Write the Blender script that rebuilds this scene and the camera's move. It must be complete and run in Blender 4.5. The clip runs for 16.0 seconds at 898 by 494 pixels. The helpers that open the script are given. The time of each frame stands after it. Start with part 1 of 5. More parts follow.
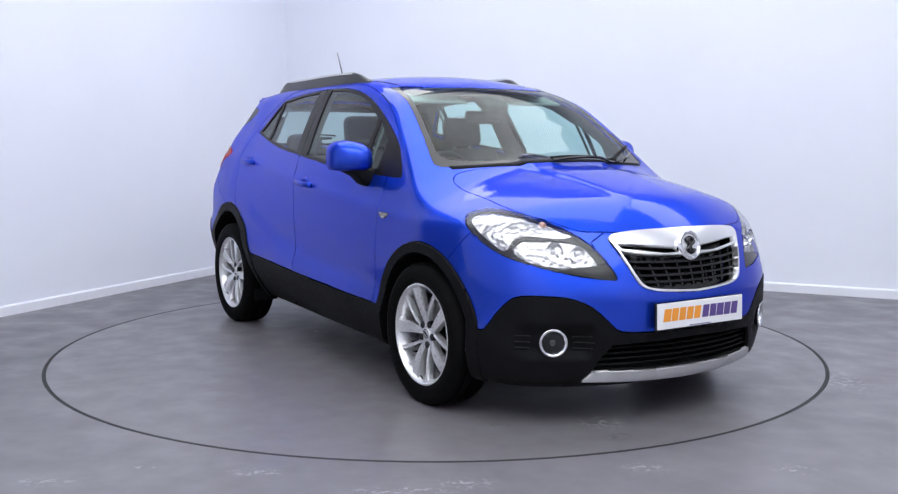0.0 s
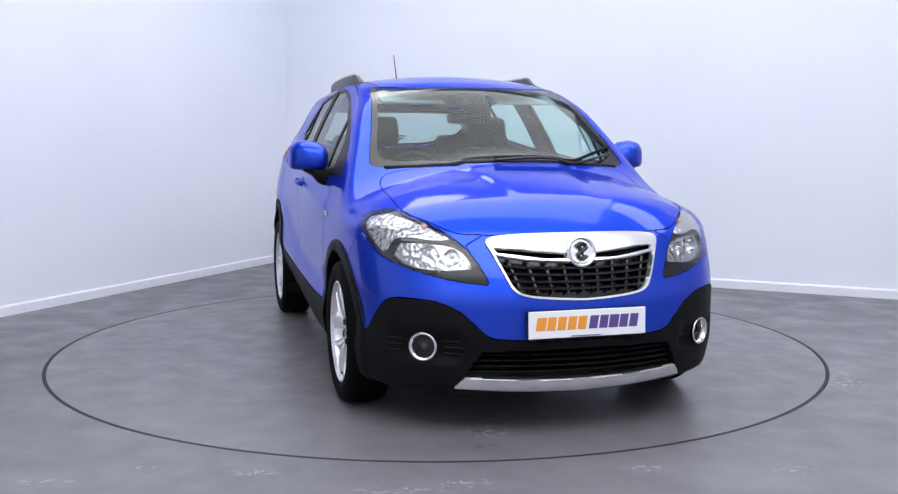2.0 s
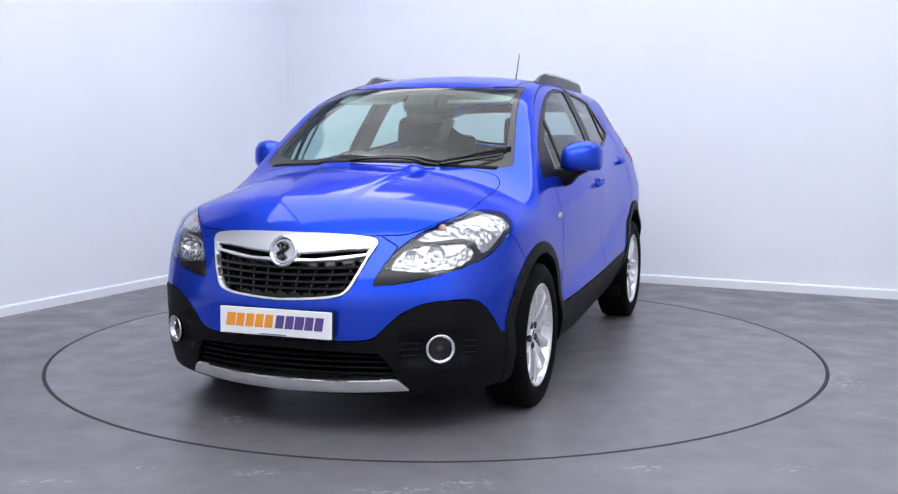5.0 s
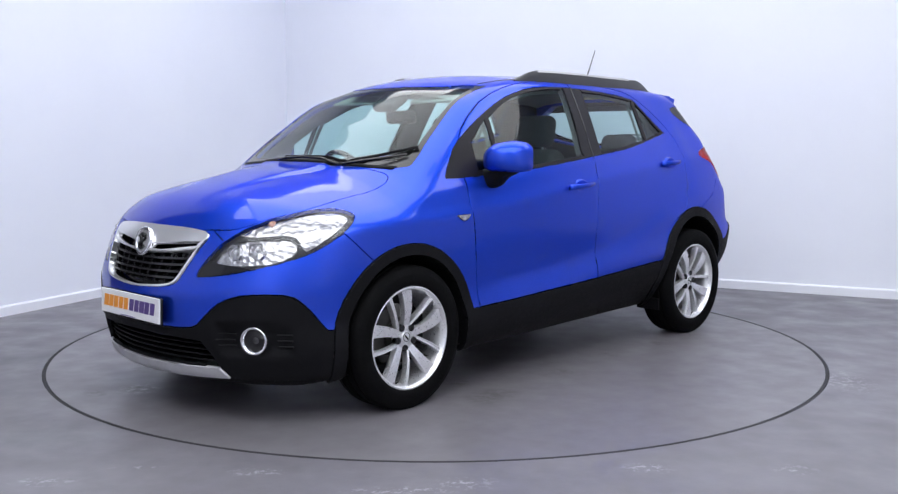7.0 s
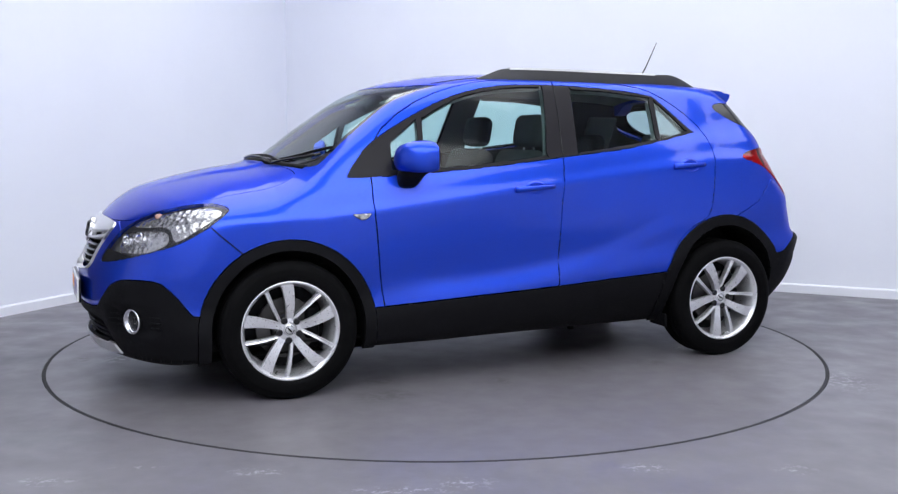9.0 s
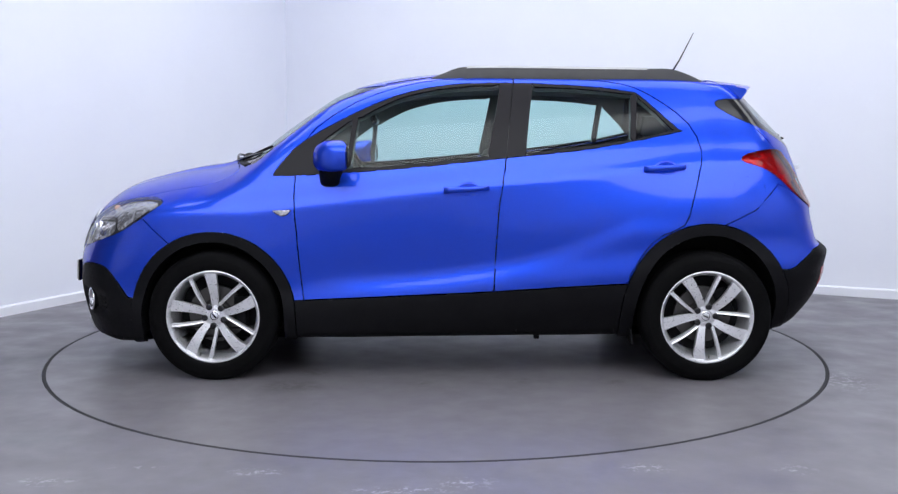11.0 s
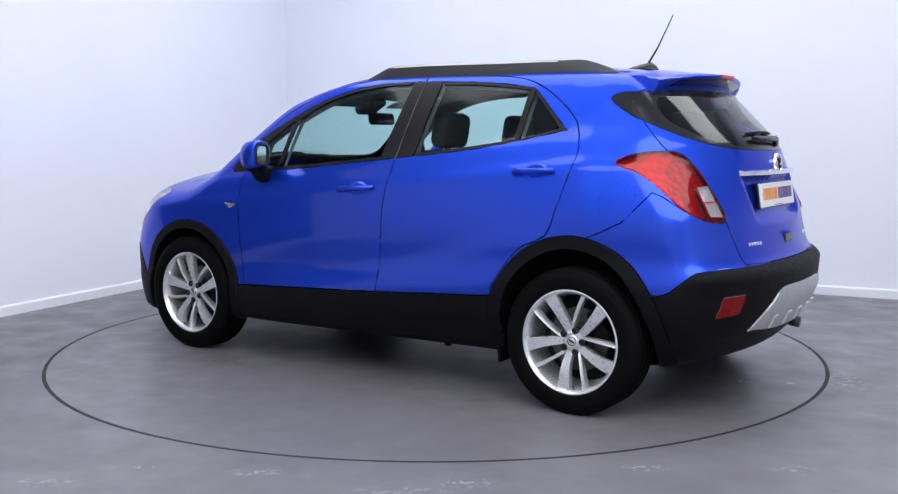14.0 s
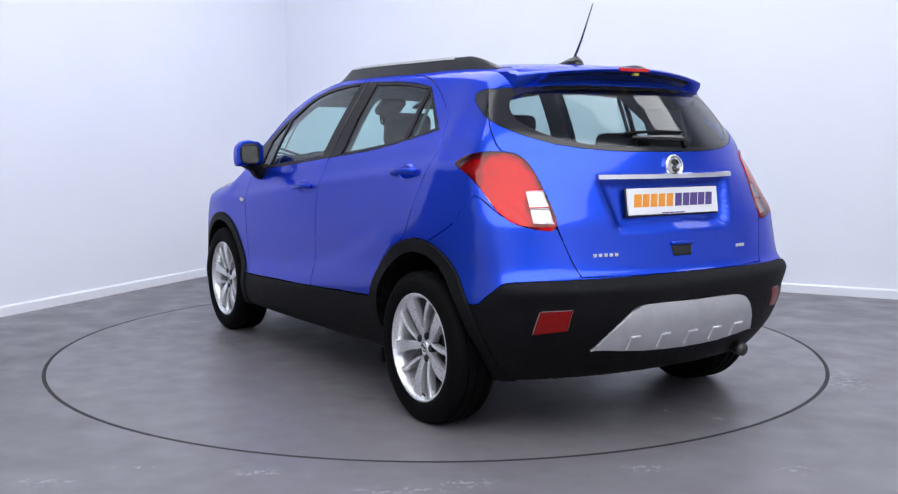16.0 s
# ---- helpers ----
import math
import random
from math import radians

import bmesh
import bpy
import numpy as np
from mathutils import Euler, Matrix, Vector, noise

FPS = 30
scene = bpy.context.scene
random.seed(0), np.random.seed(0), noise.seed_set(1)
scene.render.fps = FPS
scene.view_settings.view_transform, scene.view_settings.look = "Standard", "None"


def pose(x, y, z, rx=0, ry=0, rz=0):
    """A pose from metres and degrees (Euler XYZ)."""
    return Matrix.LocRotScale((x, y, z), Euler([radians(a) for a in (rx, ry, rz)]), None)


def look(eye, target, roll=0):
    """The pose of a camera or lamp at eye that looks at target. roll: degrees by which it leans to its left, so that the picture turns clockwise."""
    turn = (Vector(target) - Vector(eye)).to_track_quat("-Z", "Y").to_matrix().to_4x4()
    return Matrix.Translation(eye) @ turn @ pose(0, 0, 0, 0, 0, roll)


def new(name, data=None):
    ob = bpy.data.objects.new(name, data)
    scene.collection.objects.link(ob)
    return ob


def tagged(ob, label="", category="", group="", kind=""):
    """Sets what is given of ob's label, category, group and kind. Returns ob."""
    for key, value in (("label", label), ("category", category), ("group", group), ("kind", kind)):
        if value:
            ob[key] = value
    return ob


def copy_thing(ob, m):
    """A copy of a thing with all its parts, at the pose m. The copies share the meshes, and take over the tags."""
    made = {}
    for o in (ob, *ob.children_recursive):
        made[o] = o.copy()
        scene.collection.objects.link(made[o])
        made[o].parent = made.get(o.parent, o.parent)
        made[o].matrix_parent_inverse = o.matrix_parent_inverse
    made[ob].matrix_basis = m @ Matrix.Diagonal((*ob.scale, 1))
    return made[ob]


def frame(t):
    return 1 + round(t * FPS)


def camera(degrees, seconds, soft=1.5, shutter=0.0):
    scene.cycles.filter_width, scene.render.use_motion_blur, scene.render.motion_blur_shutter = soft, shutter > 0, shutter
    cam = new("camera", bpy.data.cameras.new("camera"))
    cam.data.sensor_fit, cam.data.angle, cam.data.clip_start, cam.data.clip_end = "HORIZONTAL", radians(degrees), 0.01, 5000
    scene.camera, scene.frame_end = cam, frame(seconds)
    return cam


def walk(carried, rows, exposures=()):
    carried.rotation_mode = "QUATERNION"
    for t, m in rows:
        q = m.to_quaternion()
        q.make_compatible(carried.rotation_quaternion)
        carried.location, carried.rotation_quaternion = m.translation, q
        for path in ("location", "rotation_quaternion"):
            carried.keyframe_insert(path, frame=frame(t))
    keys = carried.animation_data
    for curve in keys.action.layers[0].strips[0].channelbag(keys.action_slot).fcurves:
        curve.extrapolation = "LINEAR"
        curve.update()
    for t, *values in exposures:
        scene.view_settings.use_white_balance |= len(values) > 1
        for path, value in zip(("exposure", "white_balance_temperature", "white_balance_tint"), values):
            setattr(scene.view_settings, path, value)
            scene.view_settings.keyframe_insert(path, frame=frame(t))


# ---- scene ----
cam = camera(49.18, 16.0, soft=1.3)
EYE, AIM = (0.0, -5.956, 1.2485), (0.0704, 0.0076, 0.5942)
walk(cam, [(0, look(EYE, AIM, 0.07)), (16, look(EYE, AIM, 0.07))], exposures=[(0, 0.07), (16, 0.07)])

# how far the turntable has turned, in degrees (0: the car faces the camera)
TURN = [(0.0, -31.73), (0.5, -29.85), (1.0, -26.15), (1.5, -21.10), (2.0, -15.30), (2.5, -9.19), (3.0, -3.12), (3.5, 2.91), (4.0, 8.92), (4.5, 14.89), (5.0, 20.83), (5.5, 26.75), (6.0, 32.64), (6.5, 38.51), (7.0, 44.36), (7.5, 50.19), (8.0, 56.00), (8.5, 61.80), (9.0, 67.60), (9.5, 73.38), (10.0, 79.15), (10.5, 84.93), (11.0, 90.69), (11.5, 96.46), (12.0, 102.23), (12.5, 108.01), (13.0, 113.79), (13.5, 119.59), (14.0, 125.39), (14.5, 131.21), (15.0, 137.04), (15.5, 142.89), (16.0, 148.76)]
CAR_OFF = (-0.128, 0.074)
RIDE = 0.0115
TABLE_R = 2.250

# ---- world and light ----
world = bpy.data.worlds.new("studio_world")
scene.world = world
world.use_nodes = True
world.node_tree.nodes["Background"].inputs[0].default_value = (0.8, 0.85, 1.0, 1)
world.node_tree.nodes["Background"].inputs[1].default_value = 0.05
LIGHT = 4.3


# ---- materials ----
def material(name, color, rough=0.5, metal=0.0, **more):
    m = bpy.data.materials.new(name)
    m.use_nodes = True
    b = m.node_tree.nodes["Principled BSDF"]
    b.inputs["Base Color"].default_value = (*color, 1)
    b.inputs["Roughness"].default_value = rough
    b.inputs["Metallic"].default_value = metal
    for k, v in more.items():
        b.inputs[k.replace("_", " ")].default_value = v
    return m


def node(m, kind, at=None, **values):
    n = m.node_tree.nodes.new(kind)
    for k, v in values.items():
        n.inputs[k.replace("_", " ")].default_value = v
    return n


def link(m, a, ai, b, bi):
    m.node_tree.links.new(a.outputs[ai], b.inputs[bi])


def mottled(m, scale, low, high, bump=0.0, bump_scale=200.0, rough=None, detail=6.0, coords="Object"):
    """Two-scale variation of colour and roughness, and fine relief."""
    b = m.node_tree.nodes["Principled BSDF"]
    co = node(m, "ShaderNodeTexCoord")
    big = node(m, "ShaderNodeTexNoise", Scale=scale, Detail=detail, Roughness=0.6)
    link(m, co, coords, big, "Vector")
    ramp = node(m, "ShaderNodeMapRange", From_Min=0.3, From_Max=0.7)
    link(m, big, "Fac", ramp, "Value")
    mix = node(m, "ShaderNodeMix")
    mix.data_type = "RGBA"
    mix.inputs[6].default_value, mix.inputs[7].default_value = (*low, 1), (*high, 1)
    link(m, ramp, "Result", mix, "Factor")
    m.node_tree.links.new(mix.outputs[2], b.inputs["Base Color"])
    if rough:
        r = node(m, "ShaderNodeMapRange", From_Min=0.3, From_Max=0.7, To_Min=rough[0], To_Max=rough[1])
        fine = node(m, "ShaderNodeTexNoise", Scale=scale * 7, Detail=4.0)
        link(m, co, coords, fine, "Vector")
        link(m, fine, "Fac", r, "Value")
        link(m, r, "Result", b, "Roughness")
    if bump:
        bn = node(m, "ShaderNodeTexNoise", Scale=bump_scale, Detail=3.0)
        link(m, co, coords, bn, "Vector")
        bb = node(m, "ShaderNodeBump", Strength=bump, Distance=0.002)
        link(m, bn, "Fac", bb, "Height")
        link(m, bb, "Normal", b, "Normal")
    return m


FLOOR_SCUFFS = [(-1.44, -2.46, 0.15, 0.06), (-0.68, -2.36, 0.13, 0.06), (-1.14, -2.31, 0.13, 0.03), (0.11, -2.49, 0.15, 0.08), (0.80, -2.33, 0.12, 0.07), (1.36, -2.35, 0.10, 0.07), (2.11, -0.96, 0.18, 0.31), (-0.13, -2.56, 0.25, 0.05)]
FLOOR_PATCHES = [(-2.29, -0.46, 0.49, 0.21), (-1.67, -1.93, 0.36, 0.18), (2.90, 0.66, 0.47, 0.21)]
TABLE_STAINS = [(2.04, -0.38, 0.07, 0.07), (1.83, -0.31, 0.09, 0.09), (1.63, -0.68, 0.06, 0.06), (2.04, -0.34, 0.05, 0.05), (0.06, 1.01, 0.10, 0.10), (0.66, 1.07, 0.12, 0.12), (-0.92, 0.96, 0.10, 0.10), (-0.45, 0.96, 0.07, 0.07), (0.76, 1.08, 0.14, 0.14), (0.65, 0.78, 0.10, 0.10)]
TABLE_DRIPS = [(1.84, -0.29, 0.12, 0.12), (-1.30, 0.72, 0.05, 0.05), (-0.72, -0.45, 0.09, 0.09), (-1.27, -0.55, 0.05, 0.05), (-1.86, -0.13, 0.05, 0.05), (-2.08, -0.22, 0.04, 0.04)]
WALL = mottled(material("white_wall_paint", (0.8, 0.82, 0.9), 0.6), 0.7, (0.77, 0.79, 0.875), (0.81, 0.83, 0.905), 0.05, 120, (0.5, 0.65))
SKIRT = material("skirting_paint", (0.8, 0.81, 0.87), 0.35)
CEIL = mottled(material("ceiling_paint", (0.8, 0.81, 0.86), 0.8), 0.6, (0.78, 0.79, 0.84), (0.82, 0.83, 0.88))
# dark wall out of view, added so the car's flanks reflect less light
SHADE_WALL = mottled(material("dark_reflection_wall", (0.07, 0.07, 0.08), 0.7), 0.7, (0.06, 0.06, 0.07), (0.08, 0.08, 0.09))
# unseen walls that close the room, their tone set to fill the car's flanks
GREY_WALL = mottled(material("pale_fill_wall", (0.74, 0.75, 0.80), 0.7), 0.7, (0.72, 0.73, 0.78), (0.76, 0.77, 0.82))
FLOOR = mottled(material("grey_floor_paint", (0.2, 0.2, 0.22), 0.5), 0.55, (0.128, 0.121, 0.138), (0.172, 0.162, 0.182), 0.12, 60, (0.32, 0.58))
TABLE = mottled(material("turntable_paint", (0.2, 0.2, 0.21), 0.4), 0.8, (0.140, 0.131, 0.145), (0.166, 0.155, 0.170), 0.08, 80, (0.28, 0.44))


def marked(m, spots, low, high, mark, scale, amount):
    """Adds worn or stained spots, each an ellipse (x, y, half width, half depth) broken up by noise."""
    b = m.node_tree.nodes["Principled BSDF"]
    base = b.inputs["Base Color"].links[0].from_socket
    co = node(m, "ShaderNodeTexCoord")
    total = None
    for x, y, w, d in spots:
        mp = node(m, "ShaderNodeMapping")
        mp.inputs["Location"].default_value = (-x / w, -y / d, 0)
        mp.inputs["Scale"].default_value = (1 / w, 1 / d, 0)
        link(m, co, "Object", mp, "Vector")
        ln = node(m, "ShaderNodeVectorMath")
        ln.operation = "LENGTH"
        link(m, mp, 0, ln, 0)
        r = node(m, "ShaderNodeMapRange", From_Min=0.2, From_Max=1.0, To_Min=1.0, To_Max=0.0)
        link(m, ln, "Value", r, "Value")
        if total is None:
            total = r.outputs[0]
        else:
            mx = node(m, "ShaderNodeMath")
            mx.operation = "MAXIMUM"
            m.node_tree.links.new(total, mx.inputs[0])
            link(m, r, 0, mx, 1)
            total = mx.outputs[0]
    ns = node(m, "ShaderNodeTexNoise", Scale=scale, Detail=5.0, Roughness=0.7)
    link(m, co, "Object", ns, "Vector")
    th = node(m, "ShaderNodeMapRange", From_Min=low, From_Max=high)
    link(m, ns, "Fac", th, "Value")
    mul = node(m, "ShaderNodeMath")
    mul.operation = "MULTIPLY"
    m.node_tree.links.new(total, mul.inputs[0])
    link(m, th, 0, mul, 1)
    amt = node(m, "ShaderNodeMath")
    amt.operation = "MULTIPLY"
    amt.inputs[1].default_value = amount
    link(m, mul, 0, amt, 0)
    mix = node(m, "ShaderNodeMix")
    mix.data_type = "RGBA"
    mix.inputs[7].default_value = (*mark, 1)
    link(m, amt, 0, mix, "Factor")
    m.node_tree.links.new(base, mix.inputs[6])
    m.node_tree.links.new(mix.outputs[2], b.inputs["Base Color"])


# pale scuffs on the floor before the turntable, broad repainted patches, stains on the table
marked(FLOOR, FLOOR_SCUFFS, 0.52, 0.60, (0.55, 0.55, 0.60), 30.0, 0.42)
marked(FLOOR, FLOOR_PATCHES, 0.0, 0.1, (0.10, 0.10, 0.112), 1.0, 0.45)
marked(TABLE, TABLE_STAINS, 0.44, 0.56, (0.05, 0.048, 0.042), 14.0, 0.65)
marked(TABLE, TABLE_DRIPS, 0.50, 0.58, (0.5, 0.5, 0.52), 24.0, 0.6)
SEAM = material("black_seam", (0.008, 0.008, 0.01), 0.7)


def glow_material(name, strength):
    m = bpy.data.materials.new(name)
    m.use_nodes = True
    e = m.node_tree.nodes.new("ShaderNodeEmission")
    e.inputs[0].default_value, e.inputs[1].default_value = (0.92, 0.95, 1.0, 1), strength
    m.node_tree.links.new(e.outputs[0], m.node_tree.nodes["Material Output"].inputs[0])
    return m


GLOW, GLOW_SOFT, GLOW_FRONT = glow_material("strip_lightbox_cloth", LIGHT), glow_material("overhead_lightbox_cloth", 3.1), glow_material("front_lightbox_cloth", 3.6)

# ---- room ----
def mesh_object(name, verts, faces, mat, parent=None, smooth=False):
    me = bpy.data.meshes.new(name)
    me.from_pydata([tuple(map(float, v)) for v in verts], [], [tuple(f) for f in faces])
    me.update()
    if smooth:
        me.shade_smooth()
    me.materials.append(mat)
    ob = new(name, me)
    ob.parent = parent
    return ob


def part(name, bm, mat, parent=None, label="", smooth=False):
    me = bpy.data.meshes.new(name)
    bm.normal_update()
    bm.to_mesh(me)
    bm.free()
    if smooth:
        me.shade_smooth()
    me.materials.append(mat)
    ob = new(name, me)
    ob.parent = parent
    if label:
        tagged(ob, label)
    return ob


def slab(a, b, z0, z1, out, thick):
    """A wall from a to b (plan), its room face on the line, thick away from the room."""
    a, b, o = Vector(a), Vector(b), Vector(out).normalized() * thick
    pts = [a, b, b + o, a + o]
    v = [(p.x, p.y, z) for z in (z0, z1) for p in pts]
    return v, [(0, 1, 5, 4), (1, 2, 6, 5), (2, 3, 7, 6), (3, 0, 4, 7), (4, 5, 6, 7), (3, 2, 1, 0)]


CORNER = Vector((-1.55, 4.26))
# white up to WHITE_RUN, then an unseen dark stretch that shapes flank reflections
WHITE_RUN, DARK_END = 4.4, 6.3
E1, E2 = Vector((-0.416, -0.909)).normalized(), Vector((0.892, -0.451)).normalized()
FAR1, FAR2 = CORNER + E1 * 11.5, CORNER + E2 * 10.5
BACK = FAR1 + E2 * 10.5
ROOM_H = 4.2
RING = [CORNER, FAR2, BACK, FAR1, CORNER + E1 * DARK_END, CORNER + E1 * WHITE_RUN]
for i, (nm, lab) in enumerate((("wall_north", "white painted studio wall with a skirting board"), ("wall_east", "unseen pale grey wall, toned for fill and reflections on the car"),
                               ("wall_south", "unseen pale grey wall, toned for fill and reflections on the car"), ("wall_west_pale", "unseen pale grey wall, toned for fill and reflections on the car"), ("unseen_dark_wall", "dark grey painted stretch of the studio wall"), ("wall_west", "white painted studio wall with a skirting board"))):
    a, b = RING[i], RING[(i + 1) % 6]
    mid = (RING[0] + RING[2]) / 2
    n = Vector(((b - a).y, -(b - a).x))
    n = n if n.dot((a + b) / 2 - mid) > 0 else -n
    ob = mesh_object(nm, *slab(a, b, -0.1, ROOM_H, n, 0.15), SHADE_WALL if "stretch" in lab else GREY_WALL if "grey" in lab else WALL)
    tagged(ob, lab, "wall", kind="structure")
    # skirting: a board with a chamfered top edge
    d, nin = (b - a).normalized(), -n.normalized()
    prof = [(0.002, 0.0), (0.018, 0.0), (0.018, 0.064), (0.012, 0.074), (0.002, 0.076)]
    vs = [(*(p + nin * o), z) for p in (a, b) for o, z in prof]
    k = len(prof)
    fs = [(j, (j + 1) % k, k + (j + 1) % k, k + j) for j in range(k)] + [tuple(range(k)), tuple(range(2 * k - 1, k - 1, -1))]
    tagged(mesh_object("baseboard", vs, fs, SKIRT), "white painted skirting board along the wall", "skirting board", kind="structure")

poly = [(p.x, p.y) for p in RING[:4]]
HOLE = TABLE_R + 0.009
n = 128
bm = bmesh.new()
outer = [bm.verts.new((x, y, 0)) for x, y in poly]
inner = [bm.verts.new((HOLE * math.cos(2 * math.pi * i / n), HOLE * math.sin(2 * math.pi * i / n), 0)) for i in range(n)]
ed = [bm.edges.new((outer[i], outer[(i + 1) % 4])) for i in range(4)] + [bm.edges.new((inner[i], inner[(i + 1) % n])) for i in range(n)]
bmesh.ops.triangle_fill(bm, use_beauty=True, edges=ed)
for f in list(bm.faces):
    c = f.calc_center_median()
    if c.xy.length < HOLE * 0.98:
        bm.faces.remove(f)
low = [bm.verts.new((v.co.x, v.co.y, -0.12)) for v in inner]
for i in range(n):
    bm.faces.new((inner[i], inner[(i + 1) % n], low[(i + 1) % n], low[i]))
bmesh.ops.recalc_face_normals(bm, faces=bm.faces)
floor_ob = part("floor", bm, FLOOR)
tagged(floor_ob, "grey painted concrete studio floor with scuffs", "floor", kind="structure")
if floor_ob.data.polygons[0].normal.z < 0:
    floor_ob.data.flip_normals()
ceil_v = [(p.x, p.y, z) for z in (ROOM_H, ROOM_H + 0.1) for p in RING[:4]]
tagged(mesh_object("ceiling", ceil_v, [(3, 2, 1, 0), (4, 5, 6, 7), (0, 1, 5, 4), (1, 2, 6, 5), (2, 3, 7, 6), (3, 0, 4, 7)], CEIL),
       "plain white studio ceiling", "ceiling", kind="structure")
pit = bmesh.new()
bmesh.ops.create_circle(pit, cap_ends=True, segments=64, radius=HOLE + 0.05, matrix=Matrix.Translation((0, 0, -0.11)))
tagged(part("ground", pit, SEAM), "dark pit under the turntable", "pit", kind="structure")

# ---- turntable ----
table = tagged(new("turntable"), "round grey painted turntable flush with the floor", "turntable")
bm = bmesh.new()
bmesh.ops.create_cone(bm, cap_ends=True, segments=160, radius1=TABLE_R - 0.012, radius2=TABLE_R - 0.012, depth=0.06, matrix=Matrix.Translation((0, 0, -0.03)))
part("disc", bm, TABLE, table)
n = 160
bm = bmesh.new()
prof = [(TABLE_R - 0.0115, -0.003), (TABLE_R - 0.009, -0.0005), (TABLE_R + 0.006, -0.0005), (TABLE_R + 0.007, -0.003), (TABLE_R + 0.007, -0.05), (TABLE_R - 0.0115, -0.05)]
rings = [[bm.verts.new((r * math.cos(2 * math.pi * i / n), r * math.sin(2 * math.pi * i / n), z)) for r, z in prof] for i in range(n)]
for i in range(n):
    for j in range(len(prof) - 1):
        bm.faces.new((rings[i][j], rings[(i + 1) % n][j], rings[(i + 1) % n][j + 1], rings[i][j + 1]))
# flush black strip stands in for the dark open gap round the disc
part("edge_band", bm, SEAM, table, "black strip filling the dark gap round the rim")

# ---- lightbox over the turntable ----
def lightbox(w, d, m, glow):
    box = tagged(new("lightbox"), "large white overhead studio lightbox, switched on", "studio light", group="studio lightboxes")
    box.matrix_basis = m
    bm = bmesh.new()
    bmesh.ops.create_cube(bm, size=1, matrix=Matrix.Diagonal((w - 0.04, d - 0.04, 0.012, 1)))
    part("diffuser", bm, glow, box)
    for sx in (-1, 1):
        for sy in (-1, 1):
            top = ROOM_H - m.translation.z
            bm = bmesh.new()
            bmesh.ops.create_cone(bm, segments=8, radius1=0.008, radius2=0.008, depth=top - 0.02, matrix=Matrix.Translation((sx * w * 0.45, sy * d * 0.5, top / 2 + 0.01)))
            part("hanger", bm, SKIRT, box)
    for sx, sy, lx, ly in ((0, 1, w, 0.04), (0, -1, w, 0.04), (1, 0, 0.04, d - 0.05), (-1, 0, 0.04, d - 0.05)):
        bm = bmesh.new()
        bmesh.ops.create_cube(bm, size=1, matrix=Matrix.Translation((sx * w / 2, sy * d / 2, 0.05)) @ Matrix.Diagonal((lx, ly, 0.16, 1)))
        part("frame", bm, SKIRT, box)
    return box


YAW1, YAW2 = math.degrees(math.atan2(E1.y, E1.x)), math.degrees(math.atan2(E2.y, E2.x))
P1 = CORNER + E1 * 2.9 + E2 * 1.5
P2 = CORNER + E2 * 4.6 + E1 * 1.5
lightbox(4.4, 3.4, pose(0.1, 0.2, 3.85), GLOW_SOFT)
lightbox(4.6, 1.2, pose(P1.x, P1.y, 4.05, 0, 0, YAW1), GLOW)
lightbox(5.4, 1.2, pose(P2.x + 0.8 * E2.x, P2.y + 0.8 * E2.y, 4.05, 0, 0, YAW2), GLOW)
lightbox(7.6, 5.2, pose(0.5, -5.2, 4.0), GLOW_FRONT)


# ---- the car's body as one rounded solid: flank, top, front and rear surfaces that blend ----
def spline(xs, ys):
    """A smooth monotone-friendly curve through a few design points."""
    xs, ys = np.array(xs, float), np.array(ys, float)
    h, d = np.diff(xs), np.diff(ys) / np.diff(xs)
    m = np.zeros(len(xs))
    m[0], m[-1] = d[0], d[-1]
    for i in range(1, len(xs) - 1):
        m[i] = 0 if d[i - 1] * d[i] <= 0 else (h[i - 1] + h[i]) / (h[i] / d[i - 1] + h[i - 1] / d[i])

    def at(q):
        q = np.asarray(q, float)
        i = np.clip(np.searchsorted(xs, q) - 1, 0, len(h) - 1)
        s = (q - xs[i]) / h[i]
        inside = (ys[i] * (1 + 2 * s) * (1 - s) ** 2 + ys[i + 1] * s * s * (3 - 2 * s)
                  + h[i] * (m[i] * s * (1 - s) ** 2 + m[i + 1] * s * s * (s - 1)))
        return np.where(s < 0, ys[i] + (q - xs[i]) * m[i], np.where(s > 1, ys[i + 1] + (q - xs[i + 1]) * m[i + 1], inside))
    return at


def smax(a, b, k):
    h = np.clip(0.5 + 0.5 * (a - b) / k, 0, 1)
    return b + (a - b) * h + k * h * (1 - h)


plan_width = spline([-2.2, -1.9, -1.65, -1.28, -0.8, 0, 0.9, 1.28, 1.55, 1.8, 2.2],
                    [0.68, 0.81, 0.862, 0.888, 0.884, 0.882, 0.884, 0.888, 0.872, 0.82, 0.66])
flank_in = spline([-1.0, -0.78, -0.68, -0.55, -0.35, -0.2, -0.155, -0.11, -0.03, 0.02, 0.12, 0.22, 0.32, 0.45, 0.6],
                  [-0.12, -0.010, 0.006, -0.010, 0, 0.003, 0.003, -0.013, -0.036, -0.06, -0.105, -0.155, -0.21, -0.29, -0.40])
tail_in = spline([-2.1, -1.7, -1.5, -1.37, -1.2, -0.9, -0.4, -0.1, 0.3, 0.7, 1.1, 1.4],
                 [0.08, 0.11, 0.125, 0.135, 0.132, 0.105, 0.05, 0.018, 0.0, 0.008, 0.022, 0.022])
